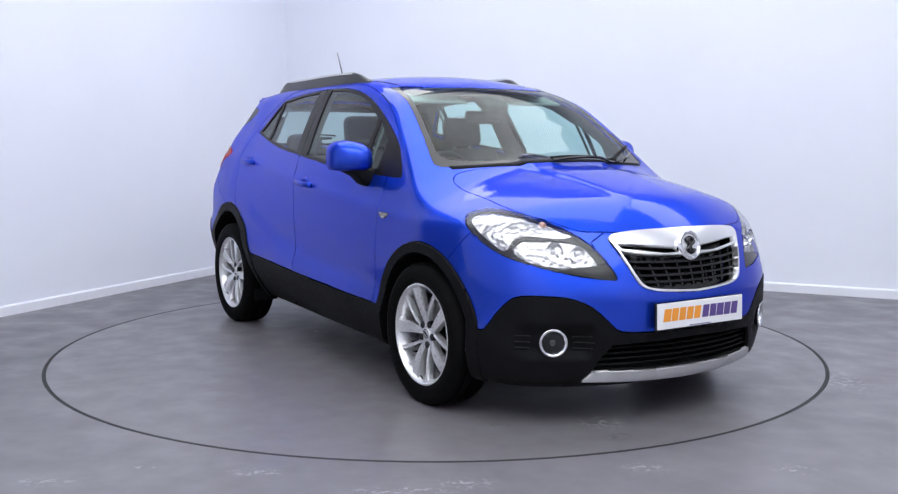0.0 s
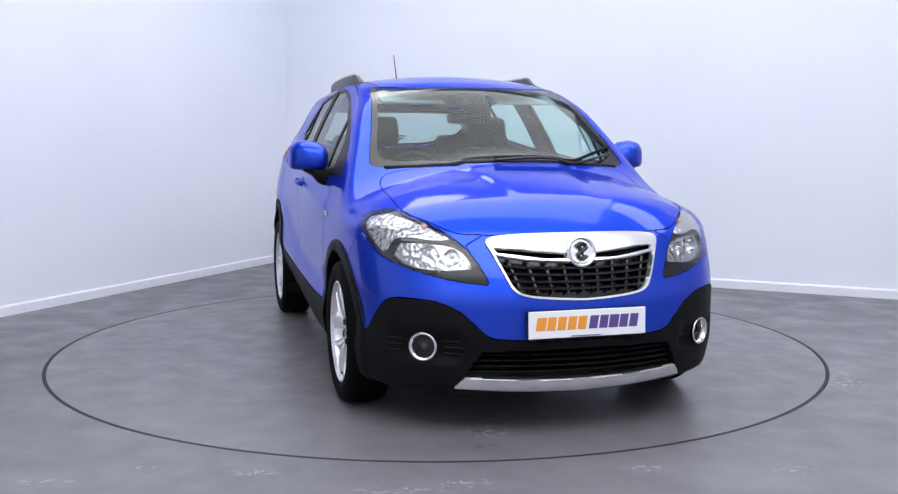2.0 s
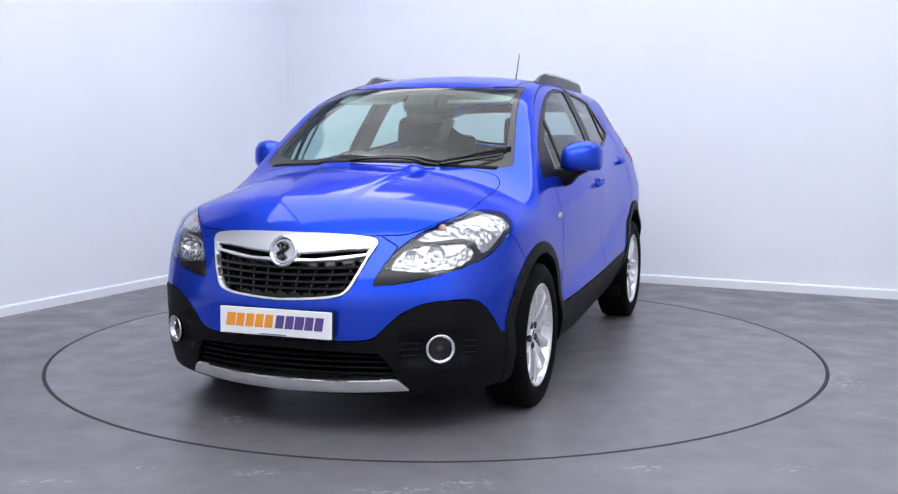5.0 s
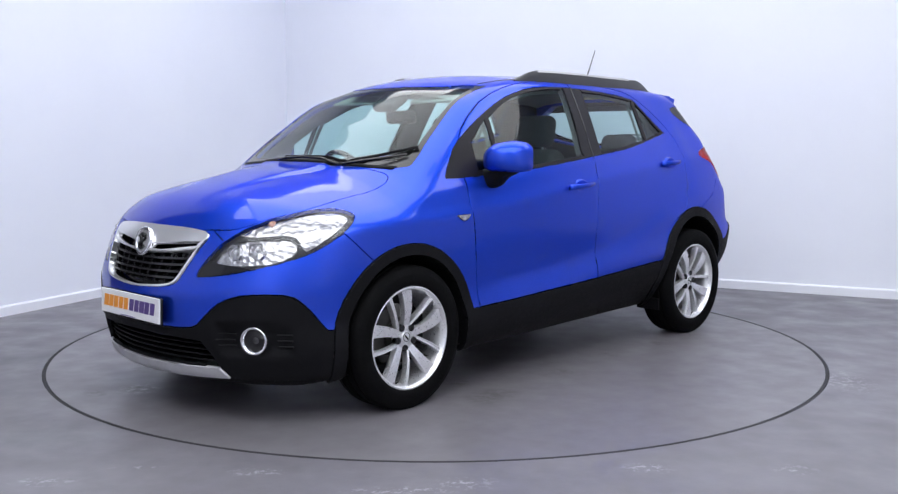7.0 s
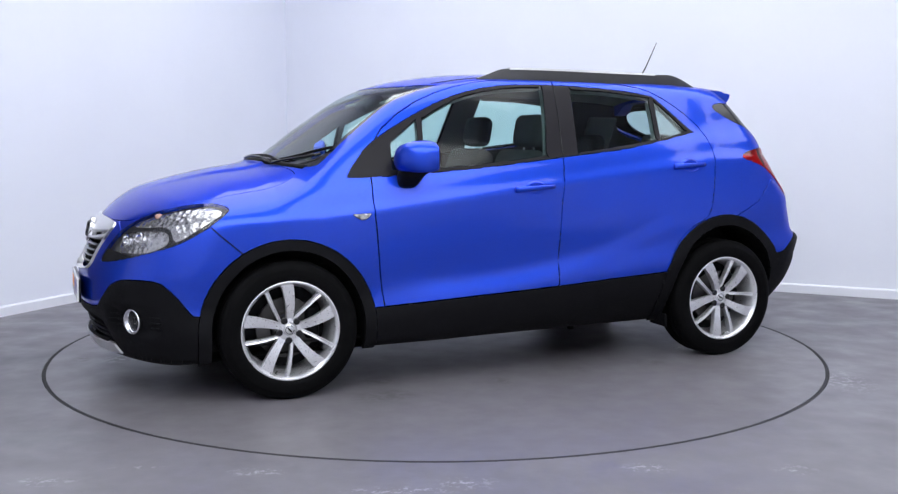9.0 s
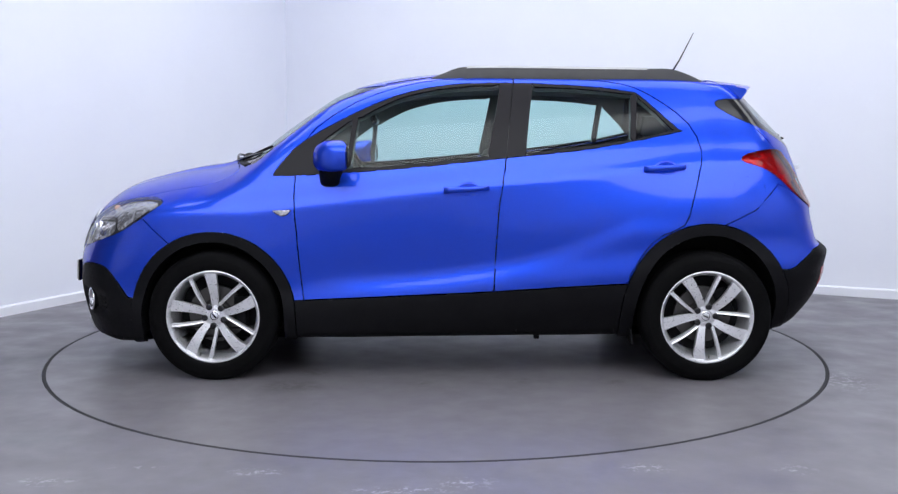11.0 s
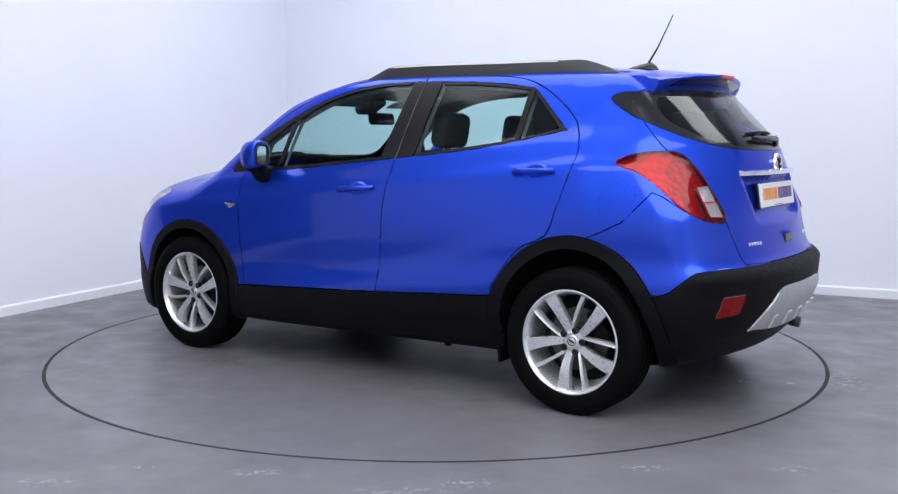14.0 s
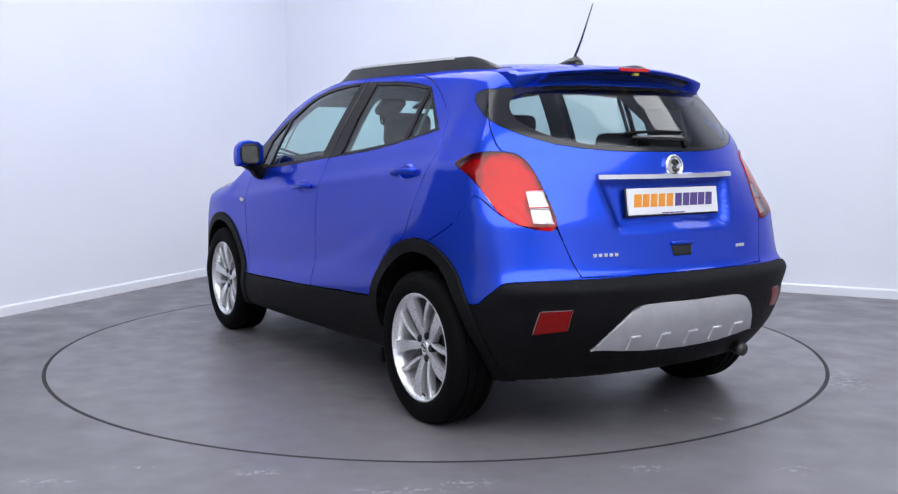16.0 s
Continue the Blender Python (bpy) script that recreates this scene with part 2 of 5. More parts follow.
centre_top = spline([-2.2, -1.7, -1.5, -1.25, -0.8, -0.3, 0.1, 0.4, 0.62, 0.9, 1.2, 1.32, 1.5, 1.7, 1.85, 2.0, 2.1, 2.3],
                    [1.40, 1.54, 1.565, 1.592, 1.613, 1.622, 1.611, 1.577, 1.52, 1.35, 1.145, 1.10, 1.07, 1.03, 0.99, 0.925, 0.85, 0.60])
front_x = spline([0.1, 0.2, 0.27, 0.35, 0.45, 0.56, 0.66, 0.76, 0.84, 0.9, 1.0],
                 [2.0, 2.125, 2.15, 2.17, 2.185, 2.185, 2.16, 2.118, 2.075, 2.03, 1.95])
rear_x = spline([0.1, 0.2, 0.3, 0.42, 0.55, 0.64, 0.70, 0.78, 0.95, 1.12, 1.2, 1.35, 1.48, 1.52, 1.56],
                [-1.68, -1.83, -1.94, -2.03, -2.075, -2.07, -2.01, -1.985, -1.95, -1.92, -1.89, -1.76, -1.63, -1.59, -1.55])


def body_field(x, y, z):
    """Below zero inside the body."""
    ya = np.abs(y)
    belt = 1.13 - 0.11 * np.clip(x, -1.3, 1.1)
    up = np.clip((z - belt + 0.5) / 0.6, 0, 1)
    side = ya - (plan_width(x) + flank_in(z - belt) - tail_in(x) * up * up * (3 - 2 * up))
    flat = np.clip((0.55 - x) / 0.4, 0, 1)
    top = (z - centre_top(x) + (0.17 - 0.035 * flat) * ya ** 2 + (0.12 - 0.04 * flat) * ya ** 4) * np.where((x > 0.5) & (x < 1.3), 0.84, 0.95)
    front = x - (front_x(z) - 0.40 * ya ** 2 - 0.30 * ya ** 6)
    bow = 0.20 + 0.25 * np.clip((z - 0.9) / 0.25, 0, 1) + 0.07 * np.clip((0.66 - z) / 0.1, 0, 1)
    rear = -x + rear_x(z) + bow * ya ** 2 + 0.20 * ya ** 6
    # raised middle of the bonnet, with a soft step along each side
    dome_y = 0.27 - 0.10 * np.clip((x - 1.25) / 0.7, 0, 1)
    fade = np.clip((2.0 - x) / 0.5, 0, 1) * np.clip((x - 1.15) / 0.1, 0, 1)
    top = top - 0.011 * fade * np.clip((dome_y + 0.02 - ya) / 0.04, 0, 1)
    # swept step low on the doors
    q = np.clip((0.45 - x) / 1.35, 0, 1)
    step = np.clip((0.55 + 0.30 * q ** 2 - z) / 0.11, 0, 1)
    reach = np.clip((0.85 - x) / 0.3, 0, 1) * np.clip((x + 1.25) / 0.2, 0, 1)
    side = side - 0.013 * reach * step * step * (3 - 2 * step)
    # shallow recess round the rear plate, pockets round the fog lamps
    inset = np.clip((0.335 - ya + 0.25 * (z - 0.9)) / 0.03, 0, 1) * np.clip((z - 0.865) / 0.02, 0, 1) * np.clip((1.075 - z) / 0.015, 0, 1)
    rear = rear + 0.030 * inset
    pocket = np.clip((0.775 - ya) / 0.04, 0, 1) * np.clip((ya - 0.49) / 0.03, 0, 1) * np.clip((z - 0.315) / 0.02, 0, 1) * np.clip((0.455 - z) / 0.03, 0, 1)
    front = front + 0.028 * pocket
    f = smax(side, top, 0.045)
    f = smax(f, front, 0.10)
    f = smax(f, rear, 0.06)
    low = 0.205 - 0.04 * np.clip((x - 1.5) / 0.3, 0, 1) + 0.035 * np.clip((-1.5 - x) / 0.2, 0, 1)
    return smax(f, low - z, 0.05)


def body_normal(p, e=0.024):
    g = np.stack([body_field(p[:, 0] + dx, p[:, 1] + dy, p[:, 2] + dz) - body_field(p[:, 0] - dx, p[:, 1] - dy, p[:, 2] - dz)
                  for dx, dy, dz in ((e, 0, 0), (0, e, 0), (0, 0, e))], 1)
    return g / np.linalg.norm(g, axis=1)[:, None]


def body_grid(n_spine=210, n_cap=62, n_round=150):
    """The left half as a grid: rays from a spine inside the car to the surface."""
    x0, x1, z0 = -1.3, 1.4, 0.72
    rows = [(x0, a) for a in np.linspace(-math.pi / 2, 0, n_cap, endpoint=False)] + \
           [(x, 0.0) for x in np.linspace(x0, x1, n_spine)] + \
           [(x1, a) for a in np.linspace(0, math.pi / 2, n_cap + 1)[1:]]
    xs, al = np.array(rows).T
    ph = np.linspace(-math.pi / 2, math.pi / 2, n_round)
    A, P = np.meshgrid(al, ph, indexing="ij")
    o = np.stack([np.repeat(xs[:, None], n_round, 1), 0 * A, 0 * A + z0], -1).reshape(-1, 3)
    d = np.stack([np.sin(A), np.cos(A) * np.cos(P), np.cos(A) * np.sin(P)], -1).reshape(-1, 3)
    lo, hi = np.zeros(len(o)), np.full(len(o), 1.6)
    for _ in range(26):
        mid = (lo + hi) / 2
        inside = body_field(*(o + d * mid[:, None]).T) < 0
        lo, hi = np.where(inside, mid, lo), np.where(inside, hi, mid)
    p = o + d * hi[:, None]
    p[np.abs(p[:, 1]) < 1e-6, 1] = 0
    return p, len(rows), n_round


# ---- car: materials ----
def paint_material():
    m = material("metallic_blue_paint", (0.009, 0.043, 0.52), 0.42, 0.90, Coat_Weight=0.8, Coat_Roughness=0.07, Coat_IOR=1.42, Specular_Tint=(0.12, 0.22, 0.66, 1.0))
    b = m.node_tree.nodes["Principled BSDF"]
    co = node(m, "ShaderNodeTexCoord")
    flake = node(m, "ShaderNodeTexVoronoi", Scale=900.0)
    link(m, co, "Object", flake, "Vector")
    mix = node(m, "ShaderNodeMix")
    mix.data_type = "RGBA"
    mix.inputs[6].default_value, mix.inputs[7].default_value = (0.008, 0.041, 0.50, 1), (0.020, 0.092, 0.75, 1)
    link(m, flake, "Color", mix, "Factor")
    m.node_tree.links.new(mix.outputs[2], b.inputs["Base Color"])
    return m


def glass_material(name, tint, rough=0.0, base=0.04):
    m = bpy.data.materials.new(name)
    m.use_nodes = True
    nt = m.node_tree
    nt.nodes.remove(nt.nodes["Principled BSDF"])
    tr = node(m, "ShaderNodeBsdfTransparent", Color=(*tint, 1))
    gl = node(m, "ShaderNodeBsdfGlossy", Roughness=rough)
    face = node(m, "ShaderNodeLayerWeight", Blend=0.5)
    power = node(m, "ShaderNodeMath")
    power.operation = "POWER"
    power.inputs[1].default_value = 4.2
    gain = node(m, "ShaderNodeMapRange", From_Min=0.0, From_Max=1.0, To_Min=base, To_Max=0.85)
    mx = node(m, "ShaderNodeMixShader")
    link(m, face, "Facing", power, 0)
    link(m, power, 0, gain, "Value")
    link(m, gain, "Result", mx, 0)
    link(m, tr, 0, mx, 1)
    link(m, gl, 0, mx, 2)
    nt.links.new(mx.outputs[0], nt.nodes["Material Output"].inputs[0])
    return m


def faceted(m, scale, strength):
    """Small facets in the relief of a lamp's reflector."""
    cells = node(m, "ShaderNodeTexVoronoi", Scale=scale)
    co = node(m, "ShaderNodeTexCoord")
    bump = node(m, "ShaderNodeBump", Strength=strength, Distance=0.01)
    link(m, co, "Object", cells, "Vector")
    link(m, cells, "Distance", bump, "Height")
    link(m, bump, "Normal", m.node_tree.nodes["Principled BSDF"], "Normal")
    return m


PAINT = paint_material()
CLAD = mottled(material("black_textured_plastic", (0.009, 0.009, 0.011), 0.6, 0.0, Specular_IOR_Level=0.13), 9, (0.003, 0.003, 0.0042), (0.0055, 0.0055, 0.007), 0.25, 700, (0.5, 0.65))
GLOSS_BLACK = material("gloss_black_trim", (0.008, 0.008, 0.010), 0.18)
SATIN_BLACK = material("satin_black_frame", (0.007, 0.006, 0.009), 0.4, 0.0, Specular_IOR_Level=0.2)
RAIL = mottled(material("satin_grey_plastic", (0.03, 0.03, 0.034), 0.42), 10, (0.026, 0.026, 0.03), (0.036, 0.036, 0.040), 0.1, 500)
RUBBER = mottled(material("tyre_rubber", (0.009, 0.009, 0.010), 0.7, 0.0, Specular_IOR_Level=0.06), 14, (0.0025, 0.0025, 0.003), (0.0045, 0.0045, 0.005), 0.15, 300, (0.6, 0.8))
ALLOY = mottled(material("silver_alloy", (0.80, 0.80, 0.82), 0.3, 0.75), 20, (0.77, 0.77, 0.79), (0.83, 0.83, 0.85), 0.0, 1, (0.26, 0.34))
CHROME = material("chrome", (0.82, 0.82, 0.85), 0.08, 1.0)
SATIN_CHROME = material("satin_chrome", (0.86, 0.86, 0.88), 0.28, 0.8)
SILVER = mottled(material("silver_painted_plastic", (0.5, 0.5, 0.52), 0.38, 0.3), 12, (0.46, 0.46, 0.48), (0.54, 0.54, 0.56), 0.05, 400, (0.3, 0.42))
GLASS = glass_material("clear_tinted_glass", (0.70, 0.89, 0.86), base=0.032)
REAR_GLASS = glass_material("dark_tinted_glass", (0.60, 0.68, 0.68), base=0.05)
LENS = glass_material("clear_lens", (0.95, 0.96, 0.97))
RED_LENS = glass_material("red_lens", (0.76, 0.002, 0.004), 0.04)
LAMP_BACK = faceted(material("lamp_reflector", (0.55, 0.53, 0.53), 0.28, 0.7), 30.0, 0.5)
RED_PLASTIC = material("solid_red_lens", (0.55, 0.004, 0.006), 0.2)
REFLECTOR = faceted(material("faceted_reflector", (0.54, 0.53, 0.54), 0.2, 0.85), 40.0, 0.45)
CABIN = mottled(material("dark_grey_cabin_trim", (0.03, 0.03, 0.033), 0.7), 6, (0.026, 0.026, 0.029), (0.038, 0.038, 0.041), 0.1, 300)
HEADLINER = mottled(material("pale_grey_headliner", (0.30, 0.31, 0.30), 0.9), 8, (0.28, 0.29, 0.28), (0.32, 0.33, 0.32), 0.1, 300)
PILLAR = mottled(material("grey_pillar_trim", (0.14, 0.145, 0.145), 0.8), 8, (0.12, 0.125, 0.125), (0.16, 0.165, 0.165), 0.1, 300)
FABRIC = mottled(material("charcoal_seat_fabric", (0.03, 0.03, 0.034), 0.9), 12, (0.022, 0.022, 0.026), (0.042, 0.042, 0.047), 0.4, 500)
PLATE_WHITE = material("white_plate", (0.78, 0.78, 0.80), 0.25)
ORANGE = material("orange_print", (0.80, 0.30, 0.03), 0.4)
PURPLE = material("purple_print", (0.09, 0.055, 0.22), 0.4)
AMBER = material("amber_lens", (0.70, 0.42, 0.34), 0.2)
LAMP_GREY = material("dark_grey_lamp_housing", (0.02, 0.02, 0.023), 0.3)
STEEL = material("brake_steel", (0.10, 0.097, 0.095), 0.45, 0.9)
YELLOW = material("yellow_sticker", (0.75, 0.65, 0.05), 0.5)

# ---- car: outlines on the body ----
car = tagged(new("car"), "bright metallic blue compact crossover car with black cladding on the turntable", "car")


def rounded(points, n=3, closed=True):
    """A smooth closed outline through design points."""
    p = np.array(points, float)
    k = len(p)
    out = []
    for i in range(k if closed else k - 1):
        a, b, c, d = (p[(i + j) % k] if closed else p[min(max(i + j, 0), k - 1)] for j in (-1, 0, 1, 2))
        for s in np.arange(n) / n:
            out.append(0.5 * (2 * b + (c - a) * s + (2 * a - 5 * b + 4 * c - d) * s * s + (3 * b - a - 3 * c + d) * s ** 3))
    return np.array(out)


ARC = 1 / 69.0          # degrees round the nose or tail to about a metre


def flat(kind, p):
    p = np.atleast_2d(p)
    if kind == "side":
        return p[:, [0, 2]]
    if kind == "top":
        return p[:, [0, 1]]
    if kind in ("front", "rear"):
        return p[:, [1, 2]]
    s = 1 if kind == "nose" else -1
    return np.stack([np.degrees(np.arctan2(p[:, 1], s * p[:, 0] - 1.2)) * ARC, p[:, 2]], 1)


def on_nose(u, z, s):
    """The points of the body at angles round the nose (s=1) or tail (s=-1) and heights."""
    a = np.radians(u / ARC)
    lo, hi = np.zeros(len(a)), np.full(len(a), 1.3)
    for _ in range(24):
        m = (lo + hi) / 2
        inside = body_field(s * (1.2 + m * np.cos(a)), m * np.sin(a), z) < 0
        lo, hi = np.where(inside, m, lo), np.where(inside, hi, m)
    return np.stack([s * (1.2 + lo * np.cos(a)), lo * np.sin(a), z], 1)


WHERE = {
    "side": lambda c, n: (n[:, 1] > 0.2) & (c[:, 1] > 0.3),
    "top": lambda c, n: n[:, 2] > 0.25,
    "front": lambda c, n: (n[:, 0] > 0.2) & (c[:, 0] > 1.2),
    "rear": lambda c, n: (n[:, 0] < -0.1) & (c[:, 0] < -1.0),
    "nose": lambda c, n: (c[:, 0] > 1.22) & (n[:, 2] < 0.97),
    "tail": lambda c, n: (c[:, 0] < -1.22) & (n[:, 2] < 0.97),
}


def in_polygon(p, poly):
    inside = np.zeros(len(p), bool)
    a, b = poly, np.roll(poly, -1, 0)
    for (x1, y1), (x2, y2) in zip(a, b):
        cross = ((y1 > p[:, 1]) != (y2 > p[:, 1]))
        with np.errstate(divide="ignore", invalid="ignore"):
            xx = x1 + (p[:, 1] - y1) * (x2 - x1) / (y2 - y1)
        inside ^= cross & (p[:, 0] < xx)
    return inside


skin = bmesh.new()
pts, n_rows, n_cols = body_grid()
sv = [skin.verts.new(q) for q in pts]
for i in range(n_rows - 1):
    for j in range(n_cols - 1):
        q = (sv[i * n_cols + j], sv[i * n_cols + j + 1], sv[(i + 1) * n_cols + j + 1], sv[(i + 1) * n_cols + j])
        skin.faces.new(q)
bmesh.ops.remove_doubles(skin, verts=skin.verts, dist=1e-5)
skin.normal_update()
if sum(f.normal.y * f.calc_area() for f in skin.faces) < 0:
    bmesh.ops.reverse_faces(skin, faces=skin.faces)
    skin.normal_update()
TAG = skin.faces.layers.int.new("tag")
TAGS = {"body": 0}


def cut(name, kind, poly, only=None, test=None):
    """Cut an outline into the skin and give the faces inside it a name."""
    poly = np.array(poly, float)
    if kind in ("nose", "tail"):
        poly = poly * [ARC, 1]
    tag = TAGS.setdefault(name, len(TAGS))
    faces = list(skin.faces)
    c = np.array([f.calc_center_median()[:] for f in faces])
    nn = np.array([f.normal[:] for f in faces])
    ok = WHERE[kind](c, nn)
    if test is not None:
        ok &= test(c)
    q = flat(kind, c)
    lo, hi = poly.min(0) - 0.05, poly.max(0) + 0.05
    ok &= ((q > lo) & (q < hi)).all(1)
    k = len(poly)
    idx = np.nonzero(ok)[0]
    reach = np.full(len(idx), 9.0)
    for i in range(k):
        a, d = poly[i], poly[(i + 1) % k] - poly[i]
        s = np.clip(((q[idx] - a) @ d) / max(d @ d, 1e-12), 0, 1)
        reach = np.minimum(reach, np.linalg.norm(q[idx] - a - s[:, None] * d, axis=1))
    near = {faces[i]: q[i] for i, r in zip(idx, reach) if r < 0.05}
    inner = [faces[i] for i, r in zip(idx, reach) if r >= 0.05]
    sg = 1 if kind == "nose" else -1
    solid = on_nose(poly[:, 0], poly[:, 1], sg) if kind in ("nose", "tail") else None
    for i in range(k):
        a, b = poly[i], poly[(i + 1) % k]
        d = b - a
        ln = np.linalg.norm(d)
        if ln < 1e-5:
            continue
        live = [f for f in near if f.is_valid]
        qa = np.array([near[f] for f in live])
        s = np.clip(((qa - a) @ d) / ln ** 2, 0, 1)
        hit = np.linalg.norm(qa - a - s[:, None] * d, axis=1) < 0.036
        pick = [f for f, h in zip(live, hit) if h]
        if not pick:
            continue
        if kind == "side":
            co, no = (a[0], 0, a[1]), (d[1], 0, -d[0])
        elif kind == "top":
            co, no = (a[0], a[1], 0), (d[1], -d[0], 0)
        elif kind in ("front", "rear"):
            co, no = (0, a[0], a[1]), (0, d[1], -d[0])
        else:
            p1, p2 = Vector(solid[i]), Vector(solid[(i + 1) % k])
            m = (p1 + p2) / 2
            co, no = p1, (p2 - p1).cross(Vector((m.x - sg * 1.2, m.y, 0)))
        geom = list(set(pick) | {e for f in pick for e in f.edges} | {v for f in pick for v in f.verts})
        r = bmesh.ops.bisect_plane(skin, geom=geom, dist=1e-5, plane_co=co, plane_no=Vector(no).normalized())
        for g in r["geom"]:
            if isinstance(g, bmesh.types.BMFace) and g.is_valid:
                near[g] = flat(kind, np.array(g.calc_center_median()[:]))[0]
    live = [f for f in near if f.is_valid] + inner
    qa = flat(kind, np.array([f.calc_center_median()[:] for f in live]))
    allowed = None if only is None else {TAGS[o] for o in only}
    for f, h in zip(live, in_polygon(qa, poly)):
        if h and (allowed is None or f[TAG] in allowed):
            f[TAG] = tag


def arch(cx, rx, rz, low=0.05, n=26, z0=0.328):
    return [(cx + rx * math.cos(a), z0 + rz * math.sin(a)) for a in np.linspace(0, math.pi, n)] + [(cx - rx, low), (cx + rx, low)]


# bonnet, windscreen, doors
cut("bonnet", "top", rounded([(2.062, -0.15), (2.062, 0), (2.055, 0.15), (2.03, 0.30), (2.0, 0.40), (1.955, 0.50), (1.86, 0.59), (1.72, 0.665), (1.453, 0.668),
                              (1.28, 0.668), (1.215, 0.655), (1.185, 0.60), (1.225, 0.42), (1.272, 0.2), (1.282, 0), (1.282, -0.15)]))
cut("screen_edge", "top", rounded([(1.276, -0.2), (1.280, 0), (1.268, 0.2), (1.20, 0.46), (1.14, 0.60), (1.09, 0.672), (1.04, 0.674), (0.96, 0.655), (0.835, 0.622),
                                   (0.643, 0.582), (0.45, 0.556), (0.392, 0.545), (0.43, 0.50), (0.53, 0.38), (0.588, 0.22), (0.612, 0), (0.612, -0.2)]))
cut("screen_glass", "top", rounded([(1.215, -0.2), (1.222, 0), (1.21, 0.2), (1.15, 0.44), (1.10, 0.57), (1.06, 0.615), (1.02, 0.628), (0.94, 0.615), (0.825, 0.588),
                                    (0.643, 0.552), (0.48, 0.524), (0.43, 0.508), (0.46, 0.46), (0.545, 0.36), (0.598, 0.22), (0.622, 0), (0.622, -0.2)]))
cut("front_door", "side", rounded([(0.85, 1.02), (0.853, 0.93), (0.841, 0.771), (0.824, 0.56), (0.806, 0.413), (0.80, 0.412), (0.3, 0.437), (-0.173, 0.459), (-0.174, 0.47),
                                   (-0.186, 0.694), (-0.2, 0.899), (-0.228, 1.072), (-0.256, 1.305), (-0.285, 1.56), (-0.27, 1.568), (0.077, 1.556), (0.316, 1.515), (0.553, 1.43), (0.76, 1.29), (0.845, 1.15)], 2))
cut("rear_door", "side", rounded([(-0.285, 1.56), (-0.256, 1.305), (-0.228, 1.072), (-0.2, 0.899), (-0.186, 0.694), (-0.174, 0.47), (-0.18, 0.459), (-0.5, 0.48), (-0.84, 0.5),
                                  (-0.87, 0.544), (-0.953, 0.674), (-1.037, 0.748), (-1.15, 0.801), (-1.189, 0.906), (-1.233, 1.076), (-1.251, 1.19), (-1.202, 1.32), (-1.075, 1.43), (-0.93, 1.512), (-0.783, 1.545), (-0.541, 1.563), (-0.30, 1.566)], 2))
# window surround and panes
cut("frame", "side", rounded([(0.965, 1.06), (0.9, 1.145), (0.814, 1.227), (0.574, 1.363), (0.356, 1.458), (0.16, 1.509), (-0.009, 1.529), (-0.195, 1.536), (-0.38, 1.532), (-0.623, 1.522),
                              (-0.88, 1.494), (-0.945, 1.475), (-1.027, 1.4), (-1.145, 1.292), (-1.14, 1.278), (-0.901, 1.227), (-0.633, 1.183), (-0.337, 1.154), (-0.144, 1.134), (0.214, 1.096), (0.567, 1.068), (0.823, 1.052), (0.94, 1.048)], 2))
cut("front_quarter_pane", "side", [(0.735, 1.085), (0.722, 1.225), (0.565, 1.342), (0.59, 1.087)])
cut("front_pane", "side", rounded([(0.568, 1.088), (0.565, 1.11), (0.534, 1.335), (0.52, 1.352), (0.354, 1.439), (0.183, 1.488), (-0.011, 1.516), (-0.18, 1.522), (-0.208, 1.504), (-0.142, 1.17), (-0.128, 1.150), (0.2, 1.116)], 2))
cut("rear_pane", "side", rounded([(-0.385, 1.512), (-0.40, 1.515), (-0.623, 1.507), (-0.895, 1.478), (-0.905, 1.46), (-0.889, 1.25), (-0.88, 1.236), (-0.6, 1.196), (-0.36, 1.169), (-0.342, 1.178)], 2))
cut("rear_quarter_pane", "side", rounded([(-0.938, 1.458), (-0.948, 1.456), (-1.026, 1.383), (-1.108, 1.297), (-1.106, 1.285), (-0.93, 1.243), (-0.921, 1.25)], 2))
# tailgate, rear window, rear lamps
cut("tailgate", "tail", rounded([(-12, 1.498), (0, 1.498), (30, 1.497), (55, 1.485), (69, 1.44), (68, 1.41), (64.8, 1.332), (61, 1.258), (57, 1.187), (50, 1.13), (44, 1.02), (40.6, 0.885), (37.8, 0.784), (34.8, 0.70), (32, 0.69), (15, 0.687), (0, 0.687), (-12, 0.687)], 2))
cut("rear_window", "tail", rounded([(-12, 1.472), (0, 1.472), (30, 1.472), (55, 1.462), (70, 1.445), (69.2, 1.405), (66.2, 1.342), (57.5, 1.282), (42, 1.218), (24, 1.192), (8, 1.188), (0, 1.188), (-12, 1.188)], 2), only=["tailgate"])
cut("rear_clear", "tail", rounded([(-12, 1.455), (0, 1.455), (30, 1.455), (50, 1.445), (58, 1.425), (59, 1.39), (57, 1.345), (52, 1.298), (40, 1.238), (24, 1.212), (8, 1.208), (0, 1.208), (-12, 1.208)], 2), only=["rear_window"])
cut("side_fin", "tail", rounded([(67.0, 1.452), (75, 1.445), (76.5, 1.42), (73, 1.385), (66.0, 1.332), (63.0, 1.325), (63.5, 1.36), (65.5, 1.41)], 2), only=["body"])
